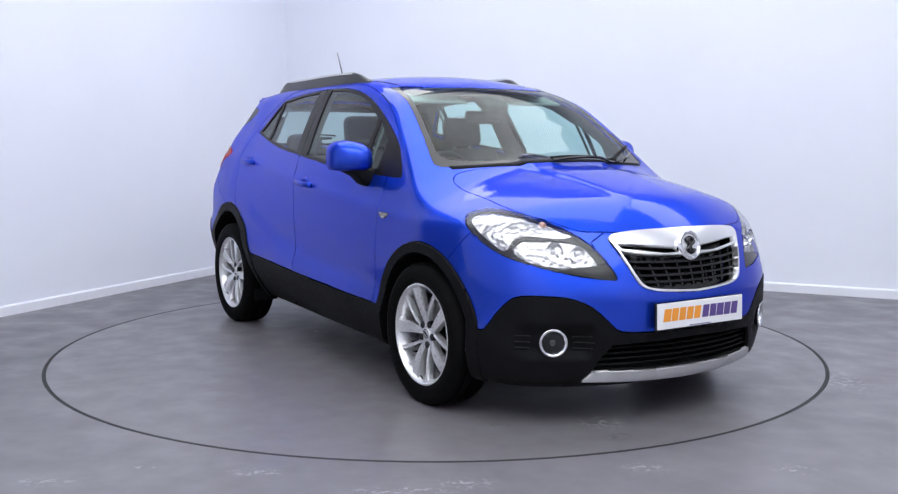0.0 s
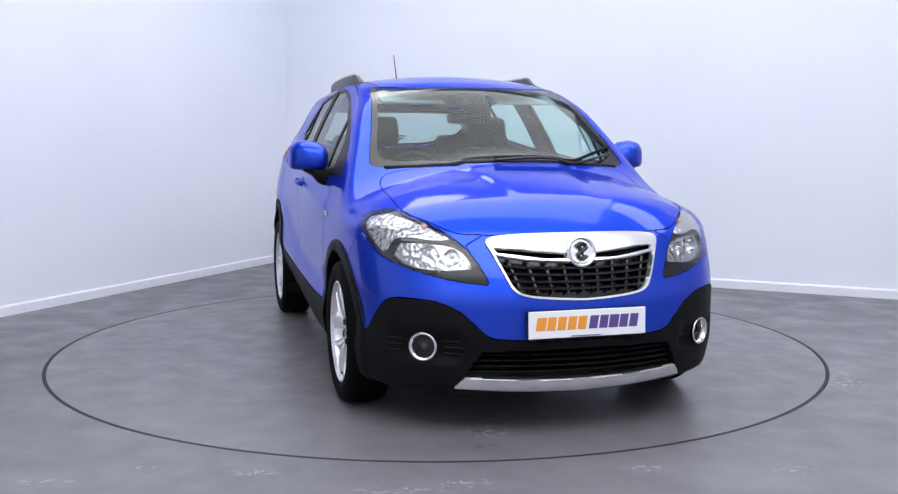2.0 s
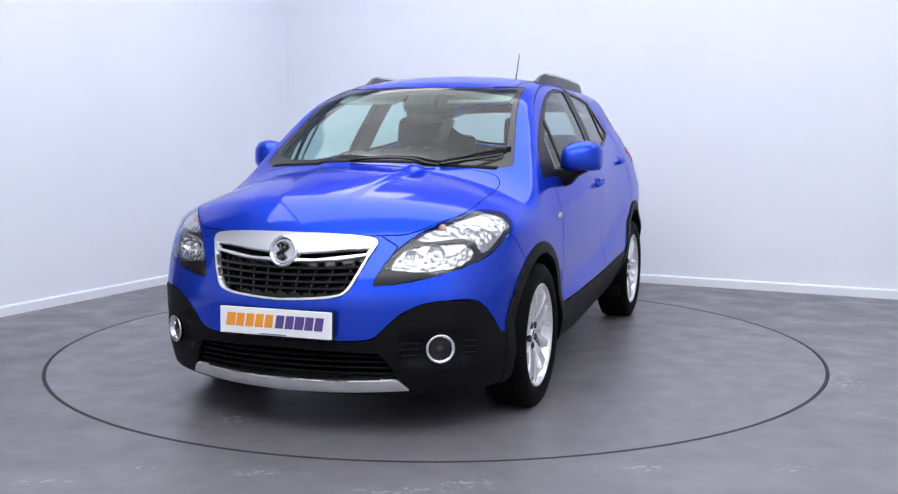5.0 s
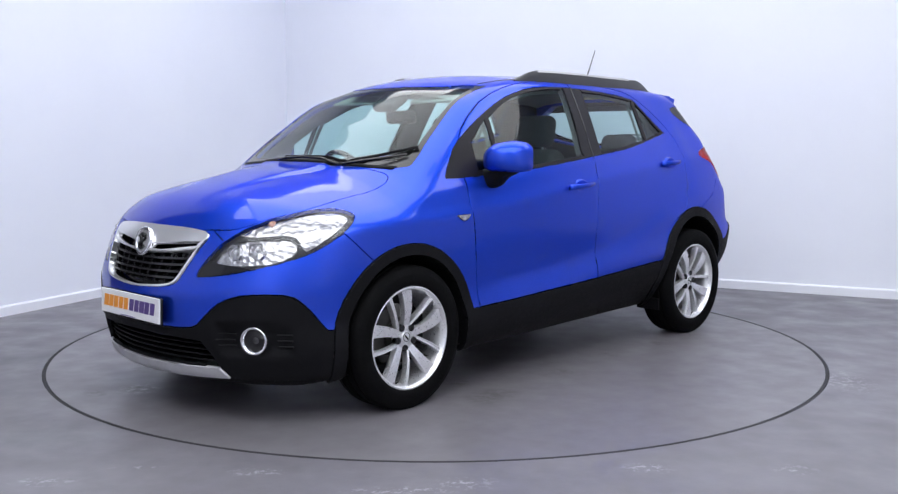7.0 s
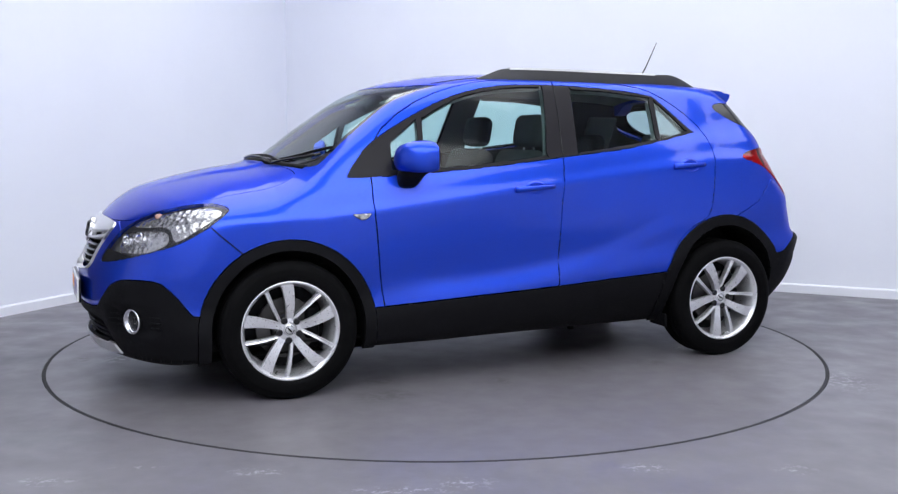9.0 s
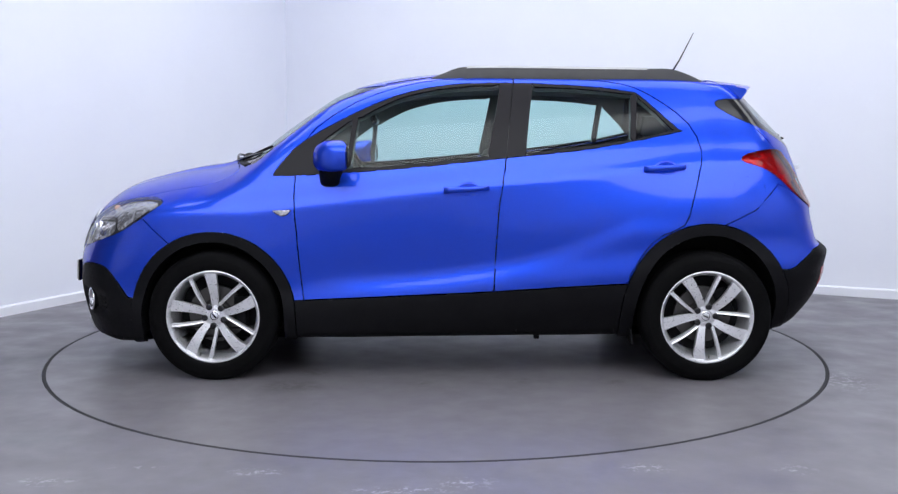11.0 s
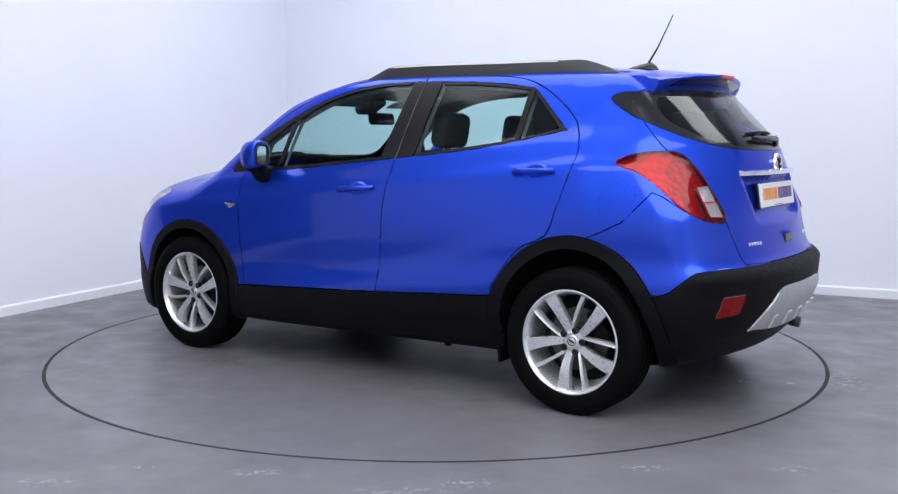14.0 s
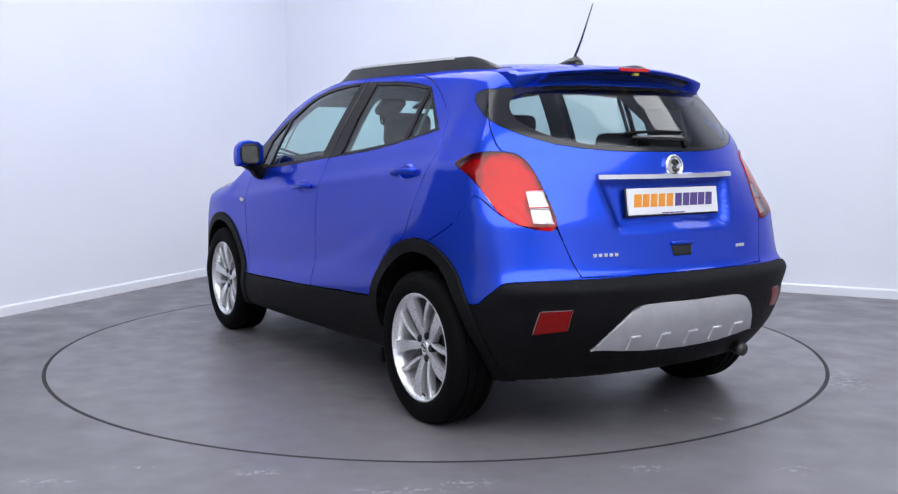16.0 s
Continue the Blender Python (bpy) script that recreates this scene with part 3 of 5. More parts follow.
cut("rear_lamp", "tail", rounded([(72.4, 1.135), (66.5, 1.176), (56, 1.186), (50, 1.148), (44.5, 1.03), (40.7, 0.886), (48.0, 0.892), (54.0, 0.938), (60.5, 1.038), (65.8, 1.095)], 3))
cut("reverse_lamp", "tail", [(49.2, 1.03), (44.8, 1.035), (41.4, 0.90), (46.4, 0.905)], only=["rear_lamp"])
# bumpers and cladding
cut("rear_bumper", "tail", [(80, 0.80), (69.9, 0.878), (62.0, 1.01), (60.0, 1.0), (54.0, 0.935), (48.0, 0.89), (40.7, 0.884), (37.8, 0.784), (34.8, 0.70), (34, 0.678), (90, 0.4)], only=["body"])
cut("rear_clad", "tail", rounded([(-15, 0.686), (0, 0.686), (34, 0.682), (49, 0.678), (53, 0.659), (58, 0.585), (60, 0.572), (62, 0.572), (75, 0.60), (92, 0.55), (92, 0.12), (0, 0.12), (-15, 0.12)], 2))
cut("rear_skid", "tail", rounded([(-15, 0.575), (0, 0.578), (13, 0.578), (19, 0.57), (23, 0.53), (31, 0.40), (30, 0.392), (15, 0.372), (0, 0.368), (-15, 0.37)], 2), only=["rear_clad"])
cut("rear_fog", "tail", [(44.0, 0.562), (36.6, 0.566), (37.9, 0.482), (45.8, 0.468)])
cut("front_bumper", "nose", [(-20, 0.58), (0, 0.60), (25, 0.67), (33, 0.66), (40, 0.70), (50, 0.73), (58.5, 0.80), (62.5, 0.83), (74, 0.66), (76, 0.4), (-20, 0.38)], only=["body"])
cut("front_bumper", "nose", [(-20, 0.86), (0, 0.86), (12, 0.85), (24, 0.86), (30, 0.80), (27, 0.72), (24.0, 0.65), (25, 0.60), (-20, 0.55)], only=["body"])
cut("front_clad", "nose", rounded([(-15, 0.418), (0, 0.418), (14.5, 0.416), (22.5, 0.424), (25.3, 0.455), (30, 0.53), (36, 0.573), (44, 0.580), (49.5, 0.565), (54, 0.49), (57, 0.425), (60, 0.414), (75, 0.43), (92, 0.43), (92, 0.12), (0, 0.12), (-15, 0.12)], 2))
cut("intake", "nose", rounded([(-12, 0.378), (0, 0.378), (22, 0.368), (25.5, 0.352), (29.5, 0.262), (28, 0.254), (14, 0.253), (0, 0.253), (-12, 0.253)], 2))
cut("front_skid", "nose", [(-12, 0.247), (0, 0.246), (14, 0.247), (29.5, 0.256), (32.5, 0.206), (14, 0.196), (0, 0.193), (-12, 0.193)], only=["front_clad"])
cut("grille", "front", rounded([(-0.15, 0.845), (0, 0.845), (0.2, 0.843), (0.33, 0.835), (0.378, 0.824), (0.388, 0.805), (0.372, 0.77), (0.325, 0.665), (0.298, 0.618), (0.25, 0.597), (0.165, 0.586), (0, 0.578), (-0.15, 0.585)], 3))
cut("grille_slot", "front", [(0.364, 0.790), (0.272, 0.784), (0.07, 0.768), (0.05, 0.745), (0.154, 0.745), (0.350, 0.770)], only=["grille"])
cut("grille_mesh", "front", rounded([(0.355, 0.759), (0.345, 0.759), (0.23, 0.742), (0.056, 0.732), (0, 0.730), (-0.1, 0.730), (-0.1, 0.589), (0, 0.587), (0.14, 0.594), (0.245, 0.605), (0.286, 0.622), (0.316, 0.67)], 2), only=["grille"])
HEAD = rounded([(23.8, 0.652), (27.2, 0.74), (31.0, 0.80), (37, 0.855), (44, 0.893), (52, 0.922), (60, 0.933), (66.0, 0.913), (65.5, 0.88), (60.0, 0.81), (52.5, 0.745), (44, 0.703), (36, 0.672), (27, 0.648)], 3)
cut("headlamp", "nose", HEAD)
cut("lamp_sill", "nose", [(23, 0.66), (26.5, 0.712), (33, 0.700), (38, 0.688), (39, 0.68), (34, 0.655), (24, 0.64)], only=["headlamp"])
cut("lamp_upper", "nose", rounded([(35.0, 0.832), (40, 0.866), (46, 0.892), (53, 0.914), (60, 0.924), (64.2, 0.906), (62.8, 0.876), (56, 0.795), (52.5, 0.765), (51.2, 0.79), (50, 0.824), (46, 0.836), (40, 0.826)], 2), only=["headlamp"])
cut("lamp_lower", "nose", rounded([(28.2, 0.728), (31.0, 0.785), (36, 0.812), (44, 0.820), (48.5, 0.814), (50.2, 0.775), (49, 0.742), (43, 0.708), (34, 0.700), (29, 0.704)], 2), only=["headlamp"])
for nm, cx, rx, rz in (("front_arch", 1.278, 0.43, 0.435), ("rear_arch", -1.278, 0.445, 0.48)):
    cut(nm, "side", arch(cx, rx, rz, 0.05), test=lambda c: c[:, 1] > 0.5)
cut("sill", "side", [(0.84, 0.41), (0.3, 0.436), (-0.173, 0.459), (-0.5, 0.48), (-0.90, 0.503), (-0.90, 0.05), (0.90, 0.05), (0.90, 0.40)], only=["body", "front_door", "rear_door"], test=lambda c: c[:, 1] > 0.5)
for cx, rx, rz in ((1.278, 0.368, 0.382), (-1.278, 0.372, 0.42)):
    cut("opening", "side", arch(cx, rx, rz, 0.05), test=lambda c: c[:, 1] > 0.5)
cut("indicator", "side", rounded([(0.955, 0.868), (0.955, 0.874), (0.875, 0.876), (0.875, 0.868), (0.89, 0.852), (0.92, 0.846)], 2))
cut("fuel_flap", "side", rounded([(-1.42, 1.03), (-1.42, 0.90), (-1.55, 0.90), (-1.55, 1.03)], 4), only=["body"])
under = TAGS.setdefault("under", len(TAGS))
for f in skin.faces:
    c = f.calc_center_median()
    if f.normal.z < -0.6 and c.z < 0.25 and f[TAG] in (TAGS["body"], TAGS["sill"], TAGS["front_clad"], TAGS["rear_clad"]):
        f[TAG] = under

BY_TAG = {}
skin.verts.ensure_lookup_table()
skin.verts.index_update()
for f in skin.faces:
    BY_TAG.setdefault(f[TAG], []).append([v.index for v in f.verts])
SKIN_P = np.array([v.co[:] for v in skin.verts])
SKIN_N = body_normal(SKIN_P)
skin.free()


def panel(name, tags, side, mat, parent, lift=0.0, gap=0.0030, lip=0.018, label="", edge=True, keep=None):
    """A body panel as a mesh of its own: the faces with these names, shut lines let in round its rim, the rim folded inwards."""
    faces = [f for t in tags for f in BY_TAG.get(TAGS[t], [])]
    if keep:
        faces = [f for f in faces if keep(SKIN_P[f].mean(0))]
    used = sorted({i for f in faces for i in f})
    at = {i: k for k, i in enumerate(used)}
    P, N = SKIN_P[used].copy(), SKIN_N[used].copy()
    F = [[at[i] for i in f] for f in faces]
    mid = {k for k, i in enumerate(used) if abs(SKIN_P[i, 1]) < 1e-5}
    for k in mid:
        N[k, 1] = 0
    flip = np.array([1, -1, 1])
    if side == "R":
        P, N, F = P * flip, N * flip, [f[::-1] for f in F]
    elif side == "B":
        n0 = len(P)
        other = {}
        extra = []
        for k in range(n0):
            if k in mid:
                other[k] = k
            else:
                other[k] = n0 + len(extra)
                extra.append(k)
        P, N = np.concatenate([P, P[extra] * flip]), np.concatenate([N, N[extra] * flip])
        F = F + [[other[k] for k in f[::-1]] for f in F]
    count = {}
    for f in F:
        for a, b in zip(f, f[1:] + f[:1]):
            count[(a, b)] = 1
    rim = [(a, b) for (a, b) in count if (b, a) not in count]
    if edge:
        push = np.zeros_like(P)
        for a, b in rim:
            d = P[b] - P[a]
            for k in (a, b):
                push[k] += np.cross(N[k], d)
        ln = np.linalg.norm(push, axis=1)
        ok = ln > 1e-9
        P[ok] += gap * push[ok] / ln[ok][:, None]
    P = P + N * lift
    surf = len(F)
    if lip:
        inner = {}
        more = []
        for a, b in rim:
            for k in (a, b):
                if k not in inner:
                    inner[k] = len(P) + len(more)
                    more.append(P[k] - N[k] * lip)
        if more:
            P = np.concatenate([P, np.array(more)])
        F = F + [[b, a, inner[a], inner[b]] for a, b in rim]
    me = bpy.data.meshes.new(name)
    me.from_pydata([tuple(p) for p in P], [], F)
    me.shade_smooth()
    me.normals_split_custom_set([tuple(N[k]) if i < surf else (0.0, 0.0, 0.0) for i, f in enumerate(F) for k in f])
    me.materials.append(mat)
    ob = new(name, me)
    ob.parent = parent
    if label:
        tagged(ob, label)
    return ob


# ---- car: panels ----
shell = panel("body_shell", ["body"], "B", PAINT, car)
panel("underbody", ["under"], "B", CLAD, car, edge=False, lip=0)
panel("bonnet", ["bonnet"], "B", PAINT, car, label="metallic blue bonnet with a raised middle")
screen = panel("windscreen", ["screen_glass"], "B", GLASS, car, lift=-0.003, gap=-0.001, lip=0)
panel("border", ["screen_edge"], "B", GLOSS_BLACK, screen, lift=-0.002, gap=0.001, lip=0.01)
gate = panel("tailgate", ["tailgate"], "B", PAINT, car)
rear_pane = panel("rear_window", ["rear_clear"], "B", REAR_GLASS, gate, lift=-0.003, gap=-0.001, lip=0)
panel("rear_border", ["rear_window"], "B", GLOSS_BLACK, rear_pane, lift=-0.002, gap=0.001, lip=0.004)
panel("front_bumper", ["front_bumper"], "B", PAINT, car)
panel("front_cladding", ["front_clad"], "B", CLAD, car, lift=0.004, label="black textured lower bumper")
panel("front_skid_plate", ["front_skid"], "B", SILVER, car, lift=0.012, label="silver skid plate")
panel("rear_cladding", ["rear_clad"], "B", CLAD, car, lift=0.004, label="black textured lower bumper")
panel("rear_skid_plate", ["rear_skid"], "B", SILVER, car, lift=0.012, label="silver skid plate")
grille = panel("grille", ["grille"], "B", SATIN_CHROME, car, lift=0.010, gap=0.001, lip=0.03, label="chrome grille surround")
for s in "LR":
    panel("rear_bumper_corner", ["rear_bumper"], s, PAINT, car)
    for nm, panes in (("front", ("front_quarter_pane", "front_pane")), ("rear", ("rear_pane", "rear_quarter_pane"))):
        door = panel(nm + "_door", [nm + "_door"], s, PAINT, car, gap=0.004)
        for p in panes:
            panel("pane", [p], s, GLASS, door, lift=-0.006, gap=-0.002, lip=0)
    panel("window_surround", ["frame"], s, SATIN_BLACK, car, lift=0.0, gap=0.001, lip=0.012)
    panel("sill", ["sill"], s, CLAD, car, lift=0.004, label="black textured sill cladding")
    for nm in ("front_arch", "rear_arch"):
        panel("wheel_arch", [nm], s, CLAD, car, lift=0.010, lip=0.03, label="black textured wheel arch cladding")
    panel("side_fin", ["side_fin"], s, GLOSS_BLACK, car, gap=0.001)
    panel("fuel_flap", ["fuel_flap"], s, PAINT, car, gap=0.001) if s == "R" else panel("quarter_panel", ["fuel_flap"], s, PAINT, car, lift=-0.0004, gap=-0.004, lip=0)
    ind = panel("side_indicator", ["indicator"], s, LENS, car, lift=0.006, gap=0.001)
    panel("reflector", ["indicator"], s, REFLECTOR, ind, lift=0.001, gap=0.001, lip=0)
    lamp = panel("tail_lamp", ["rear_lamp"], s, RED_LENS, car, lift=0.006, gap=0.001, label="glossy red tail lamp")
    panel("lamp_reflector", ["rear_lamp"], s, LAMP_BACK, lamp, lift=-0.022, gap=-0.003, lip=0)
    rev = panel("reversing_lamp", ["reverse_lamp"], s, LENS, lamp, lift=0.006, gap=0.001, lip=0.004)
    fog_r = panel("rear_fog_lamp", ["rear_fog"], s, RED_LENS, car, lift=0.006, gap=0.001, label="red rear fog lamp")
    panel("lamp_reflector", ["rear_fog"], s, LAMP_BACK, fog_r, lift=0.001, gap=-0.002, lip=0)
    head = panel("headlamp", ["headlamp", "lamp_upper", "lamp_lower"], s, LENS, car, lift=0.002, gap=0.001, lip=0.0, label="clear headlamp lens over a black and chrome housing")
    panel("housing", ["headlamp"], s, LAMP_GREY, head, lift=-0.020, gap=-0.002, lip=0.03)
    panel("upper_reflector", ["lamp_upper"], s, REFLECTOR, head, lift=-0.016, gap=-0.002, lip=0.0)
    panel("lower_reflector", ["lamp_lower"], s, REFLECTOR, head, lift=-0.030, gap=-0.004, lip=0.0)
    panel("lamp_sill", ["lamp_sill"], s, GLOSS_BLACK, head, lift=-0.002, gap=0.001, lip=0.01)
LINING = ["body", "front_door", "rear_door", "frame", "bonnet", "rear_bumper", "front_bumper", "tailgate", "sill", "fuel_flap", "side_fin", "under"]
panel("cabin_lining", LINING, "B", CABIN, car, lift=-0.045, edge=False, lip=0, keep=lambda c: c[2] < 1.15 - 0.11 * c[0] or not -1.08 < c[0] <= 1.0)
panel("pillar_lining", LINING, "B", PILLAR, car, lift=-0.043, edge=False, lip=0, label="grey lining of pillars and roof", keep=lambda c: c[2] >= 1.15 - 0.11 * c[0] and -1.08 < c[0] <= 1.0)


# ---- car: shaping helpers ----
def rbox(size, m, bevel=0.01, seg=2):
    bm = bmesh.new()
    bmesh.ops.create_cube(bm, size=1, matrix=Matrix.Diagonal((*size, 1)))
    if bevel:
        bmesh.ops.bevel(bm, geom=list(bm.edges), offset=bevel, segments=seg, affect="EDGES", profile=0.5)
    bmesh.ops.transform(bm, matrix=m, verts=bm.verts)
    return bm


def add(bm, other):
    me = bpy.data.meshes.new("tmp")
    other.to_mesh(me)
    other.free()
    bm.from_mesh(me)
    bpy.data.meshes.remove(me)
    return bm


def revolve(profile, n=64, closed=False, m=None):
    """Points (radius, along y) turned about the y axis."""
    bm = bmesh.new()
    rings = [[bm.verts.new((r * math.cos(2 * math.pi * i / n), w, r * math.sin(2 * math.pi * i / n))) for r, w in profile] for i in range(n)]
    k = len(profile)
    for i in range(n):
        a, b = rings[i], rings[(i + 1) % n]
        for j in range(k if closed else k - 1):
            bm.faces.new((a[j], a[(j + 1) % k], b[(j + 1) % k], b[j]))
    bmesh.ops.remove_doubles(bm, verts=bm.verts, dist=1e-6)
    bmesh.ops.recalc_face_normals(bm, faces=bm.faces)
    if m is not None:
        bmesh.ops.transform(bm, matrix=m, verts=bm.verts)
    return bm


def loft(rings, cap=True):
    bm = bmesh.new()
    vs = [[bm.verts.new(p) for p in r] for r in rings]
    k = len(rings[0])
    for a, b in zip(vs, vs[1:]):
        for j in range(k):
            bm.faces.new((a[j], a[(j + 1) % k], b[(j + 1) % k], b[j]))
    if cap:
        bm.faces.new(vs[0][::-1])
        bm.faces.new(vs[-1])
    bmesh.ops.recalc_face_normals(bm, faces=bm.faces)
    return bm


def tube(points, radius, n=10):
    """A round bar along points; radius a number or one for each point."""
    pts = [Vector(p) for p in points]
    rad = radius if isinstance(radius, (list, tuple)) else [radius] * len(pts)
    rings = []
    for i, p in enumerate(pts):
        d = (pts[min(i + 1, len(pts) - 1)] - pts[max(i - 1, 0)]).normalized()
        u = d.cross(Vector((0, 0, 1)) if abs(d.z) < 0.9 else Vector((1, 0, 0))).normalized()
        v = d.cross(u)
        rings.append([p + (u * math.cos(a) + v * math.sin(a)) * rad[i] for a in [2 * math.pi * k / n for k in range(n)]])
    return loft(rings)


def round_ring(cx, cz, hx, hz, y, n=20, p=3.0, tilt=0.0):
    """A rounded-rectangle ring in the xz plane at y."""
    out = []
    for i in range(n):
        a = 2 * math.pi * i / n
        c, s = math.cos(a), math.sin(a)
        out.append((cx + hx * math.copysign(abs(c) ** (2 / p), c), y, cz + hz * math.copysign(abs(s) ** (2 / p), s) + tilt * hx * c))
    return out


def surface_table(u, v, place, lo, hi):
    """The body's surface over a net of two coordinates, looked up by blending between its knots."""
    U, V = np.meshgrid(u, v, indexing="ij")
    a, b = np.full(U.shape, lo), np.full(U.shape, hi)
    for _ in range(22):
        m = (a + b) / 2
        inside = body_field(*place(U, V, m)) < 0
        a, b = np.where(inside, m, a), np.where(inside, b, m)

    def at(p, q):
        i, j = (p - u[0]) / (u[1] - u[0]), (q - v[0]) / (v[1] - v[0])
        i0, j0 = min(max(int(i), 0), len(u) - 2), min(max(int(j), 0), len(v) - 2)
        s, t = i - i0, j - j0
        return float(a[i0, j0] * (1 - s) * (1 - t) + a[i0 + 1, j0] * s * (1 - t) + a[i0, j0 + 1] * (1 - s) * t + a[i0 + 1, j0 + 1] * s * t)
    return at


top_z = surface_table(np.linspace(-1.7, 2.1, 381), np.linspace(0, 0.8, 81), lambda x, y, m: (x, y, m), 0.7, 1.8)
side_y = surface_table(np.linspace(-1.9, 1.9, 381), np.linspace(0.2, 1.5, 131), lambda x, z, m: (x, m, z), 0.1, 1.1)
nose_x = surface_table(np.linspace(0, 0.85, 171), np.linspace(0.2, 0.95, 151), lambda y, z, m: (m, y, z), 1.0, 2.5)
tail_x = surface_table(np.linspace(0, 0.8, 161), np.linspace(0.25, 1.5, 251), lambda y, z, m: (m, y, z), -1.0, -2.5)


# ---- car: wheels ----
def spoke(a0, a1, w0, w1, bow, r0=0.042, r1=0.234):
    """A flat-faced spoke from angle a0 at the hub to a1 at the rim, w0 and w1 wide."""
    p0, p1 = (Vector((r * math.cos(radians(a)), 0, r * math.sin(radians(a)))) for r, a in ((r0, a0), (r1, a1)))
    d = (p1 - p0).normalized()
    e = Vector((-d.z, 0, d.x))
    y = Vector((0, 1, 0))
    rings = []
    for i in range(11):
        s = i / 10
        c = p0.lerp(p1, s) + e * bow * 4 * s * (1 - s)
        w = w0 + (w1 - w0) * s ** 1.2
        f = 0.056 + 0.026 * s + 0.010 * math.sin(math.pi * s)
        k = min(0.005, w * 0.22)
        prof = [(-w / 2 + 0.003, -0.034), (-w / 2, -0.008), (-w / 2 + k * 0.4, 0.0), (-w / 2 + k, 0.0005), (0, -0.0025), (w / 2 - k, 0.0005), (w / 2 - k * 0.4, 0.0), (w / 2, -0.008), (w / 2 - 0.003, -0.034)]
        rings.append([c + e * q + y * (f + h) for q, h in prof])
    return loft(rings)


def wheel(m):
    bm = revolve([(0.236, 0.098), (0.243, 0.096), (0.244, 0.088), (0.238, 0.080), (0.228, 0.074), (0.216, 0.03), (0.212, -0.09), (0.222, -0.1), (0.219, -0.1), (0.207, -0.088), (0.211, 0.03), (0.222, 0.078), (0.230, 0.092)], 72, True)
    add(bm, revolve([(0.0, 0.030), (0.060, 0.030), (0.063, 0.048), (0.057, 0.058), (0.036, 0.062), (0.034, 0.056), (0.0, 0.056)], 48))
    rim = part("wheel", bm, ALLOY, car, "silver alloy wheel with five split spokes", True)
    rim.matrix_basis = m
    rim.data.set_sharp_from_angle(angle=radians(32))
    for k in range(5):
        b = 86 + 72 * k
        for sp_bm in (spoke(b + 8, b, 0.036, 0.066, 0.008), spoke(b + 20, b + 46, 0.016, 0.025, -0.004)):
            part("spoke", sp_bm, ALLOY, rim, "", True).data.set_sharp_from_angle(angle=radians(32))
    grooves = [(0.3275, 0.075), (0.3285, 0.055), (0.321, 0.053), (0.321, 0.044), (0.3285, 0.042), (0.3285, 0.007), (0.321, 0.005), (0.321, -0.005), (0.3285, -0.007), (0.3285, -0.042), (0.321, -0.044), (0.321, -0.053), (0.3285, -0.055), (0.3275, -0.075)]
    prof = [(0.236, 0.092), (0.248, 0.101), (0.270, 0.1065), (0.274, 0.1055), (0.290, 0.1085), (0.294, 0.107), (0.312, 0.100), (0.322, 0.090)] + grooves + [(0.322, -0.090), (0.290, -0.108), (0.25, -0.102), (0.225, -0.092), (0.228, 0.07)]
    prof = [(r if r < 0.244 else 0.244 + (r - 0.244) * 1.124, w) for r, w in prof]
    part("tyre", revolve(prof, 96, True), RUBBER, rim, "black road tyre", True).data.set_sharp_from_angle(angle=radians(40))
    part("hub_cap", revolve([(0.0, 0.067), (0.024, 0.066), (0.029, 0.062), (0.030, 0.05)], 32), SATIN_CHROME, rim, "round chrome hub cap", True)
    part("hub_mark", add(revolve([(0.019, 0.0672), (0.022, 0.0678), (0.022, 0.064)], 24), rbox((0.008, 0.003, 0.03), pose(0, 0.067, 0, 0, 40), 0.001)), GLOSS_BLACK, rim)
    for k in range(5):
        a = radians(86 + 46 + 72 * k)
        part("wheel_bolt", revolve([(0.0, 0.066), (0.013, 0.066), (0.0165, 0.064), (0.018, 0.040)], 14, m=Matrix.Translation((0.052 * math.cos(a), 0.002, 0.052 * math.sin(a)))), GLOSS_BLACK, rim)
    part("brake_disc", revolve([(0.0, 0.01), (0.075, 0.01), (0.08, -0.005), (0.148, -0.005), (0.148, -0.03), (0.0, -0.03)], 48), STEEL, rim)
    part("brake_caliper", rbox((0.07, 0.07, 0.16), pose(-0.125, -0.015, 0.02, 0, 0, 0), 0.015), CLAD, rim)
    part("brake_shield", revolve([(0.0, -0.05), (0.20, -0.05), (0.20, -0.06), (0.0, -0.06)], 40), CLAD, rim)
    v = radians(-70)
    part("valve", tube([(0.222 * math.cos(v), 0.07, 0.222 * math.sin(v)), (0.205 * math.cos(v), 0.085, 0.205 * math.sin(v))], 0.004, 8), GLOSS_BLACK, rim)
    return rim


WHEEL_Y = 0.783
first_wheel = wheel(pose(1.278, WHEEL_Y, 0.323))
copy_thing(first_wheel, pose(-1.278, WHEEL_Y, 0.323) @ pose(0, 0, 0, 0, 25, 0))
copy_thing(first_wheel, pose(1.278, -WHEEL_Y, 0.323, 0, 0, 180) @ pose(0, 0, 0, 0, 14, 0))
copy_thing(first_wheel, pose(-1.278, -WHEEL_Y, 0.323, 0, 0, 180) @ pose(0, 0, 0, 0, -20, 0))
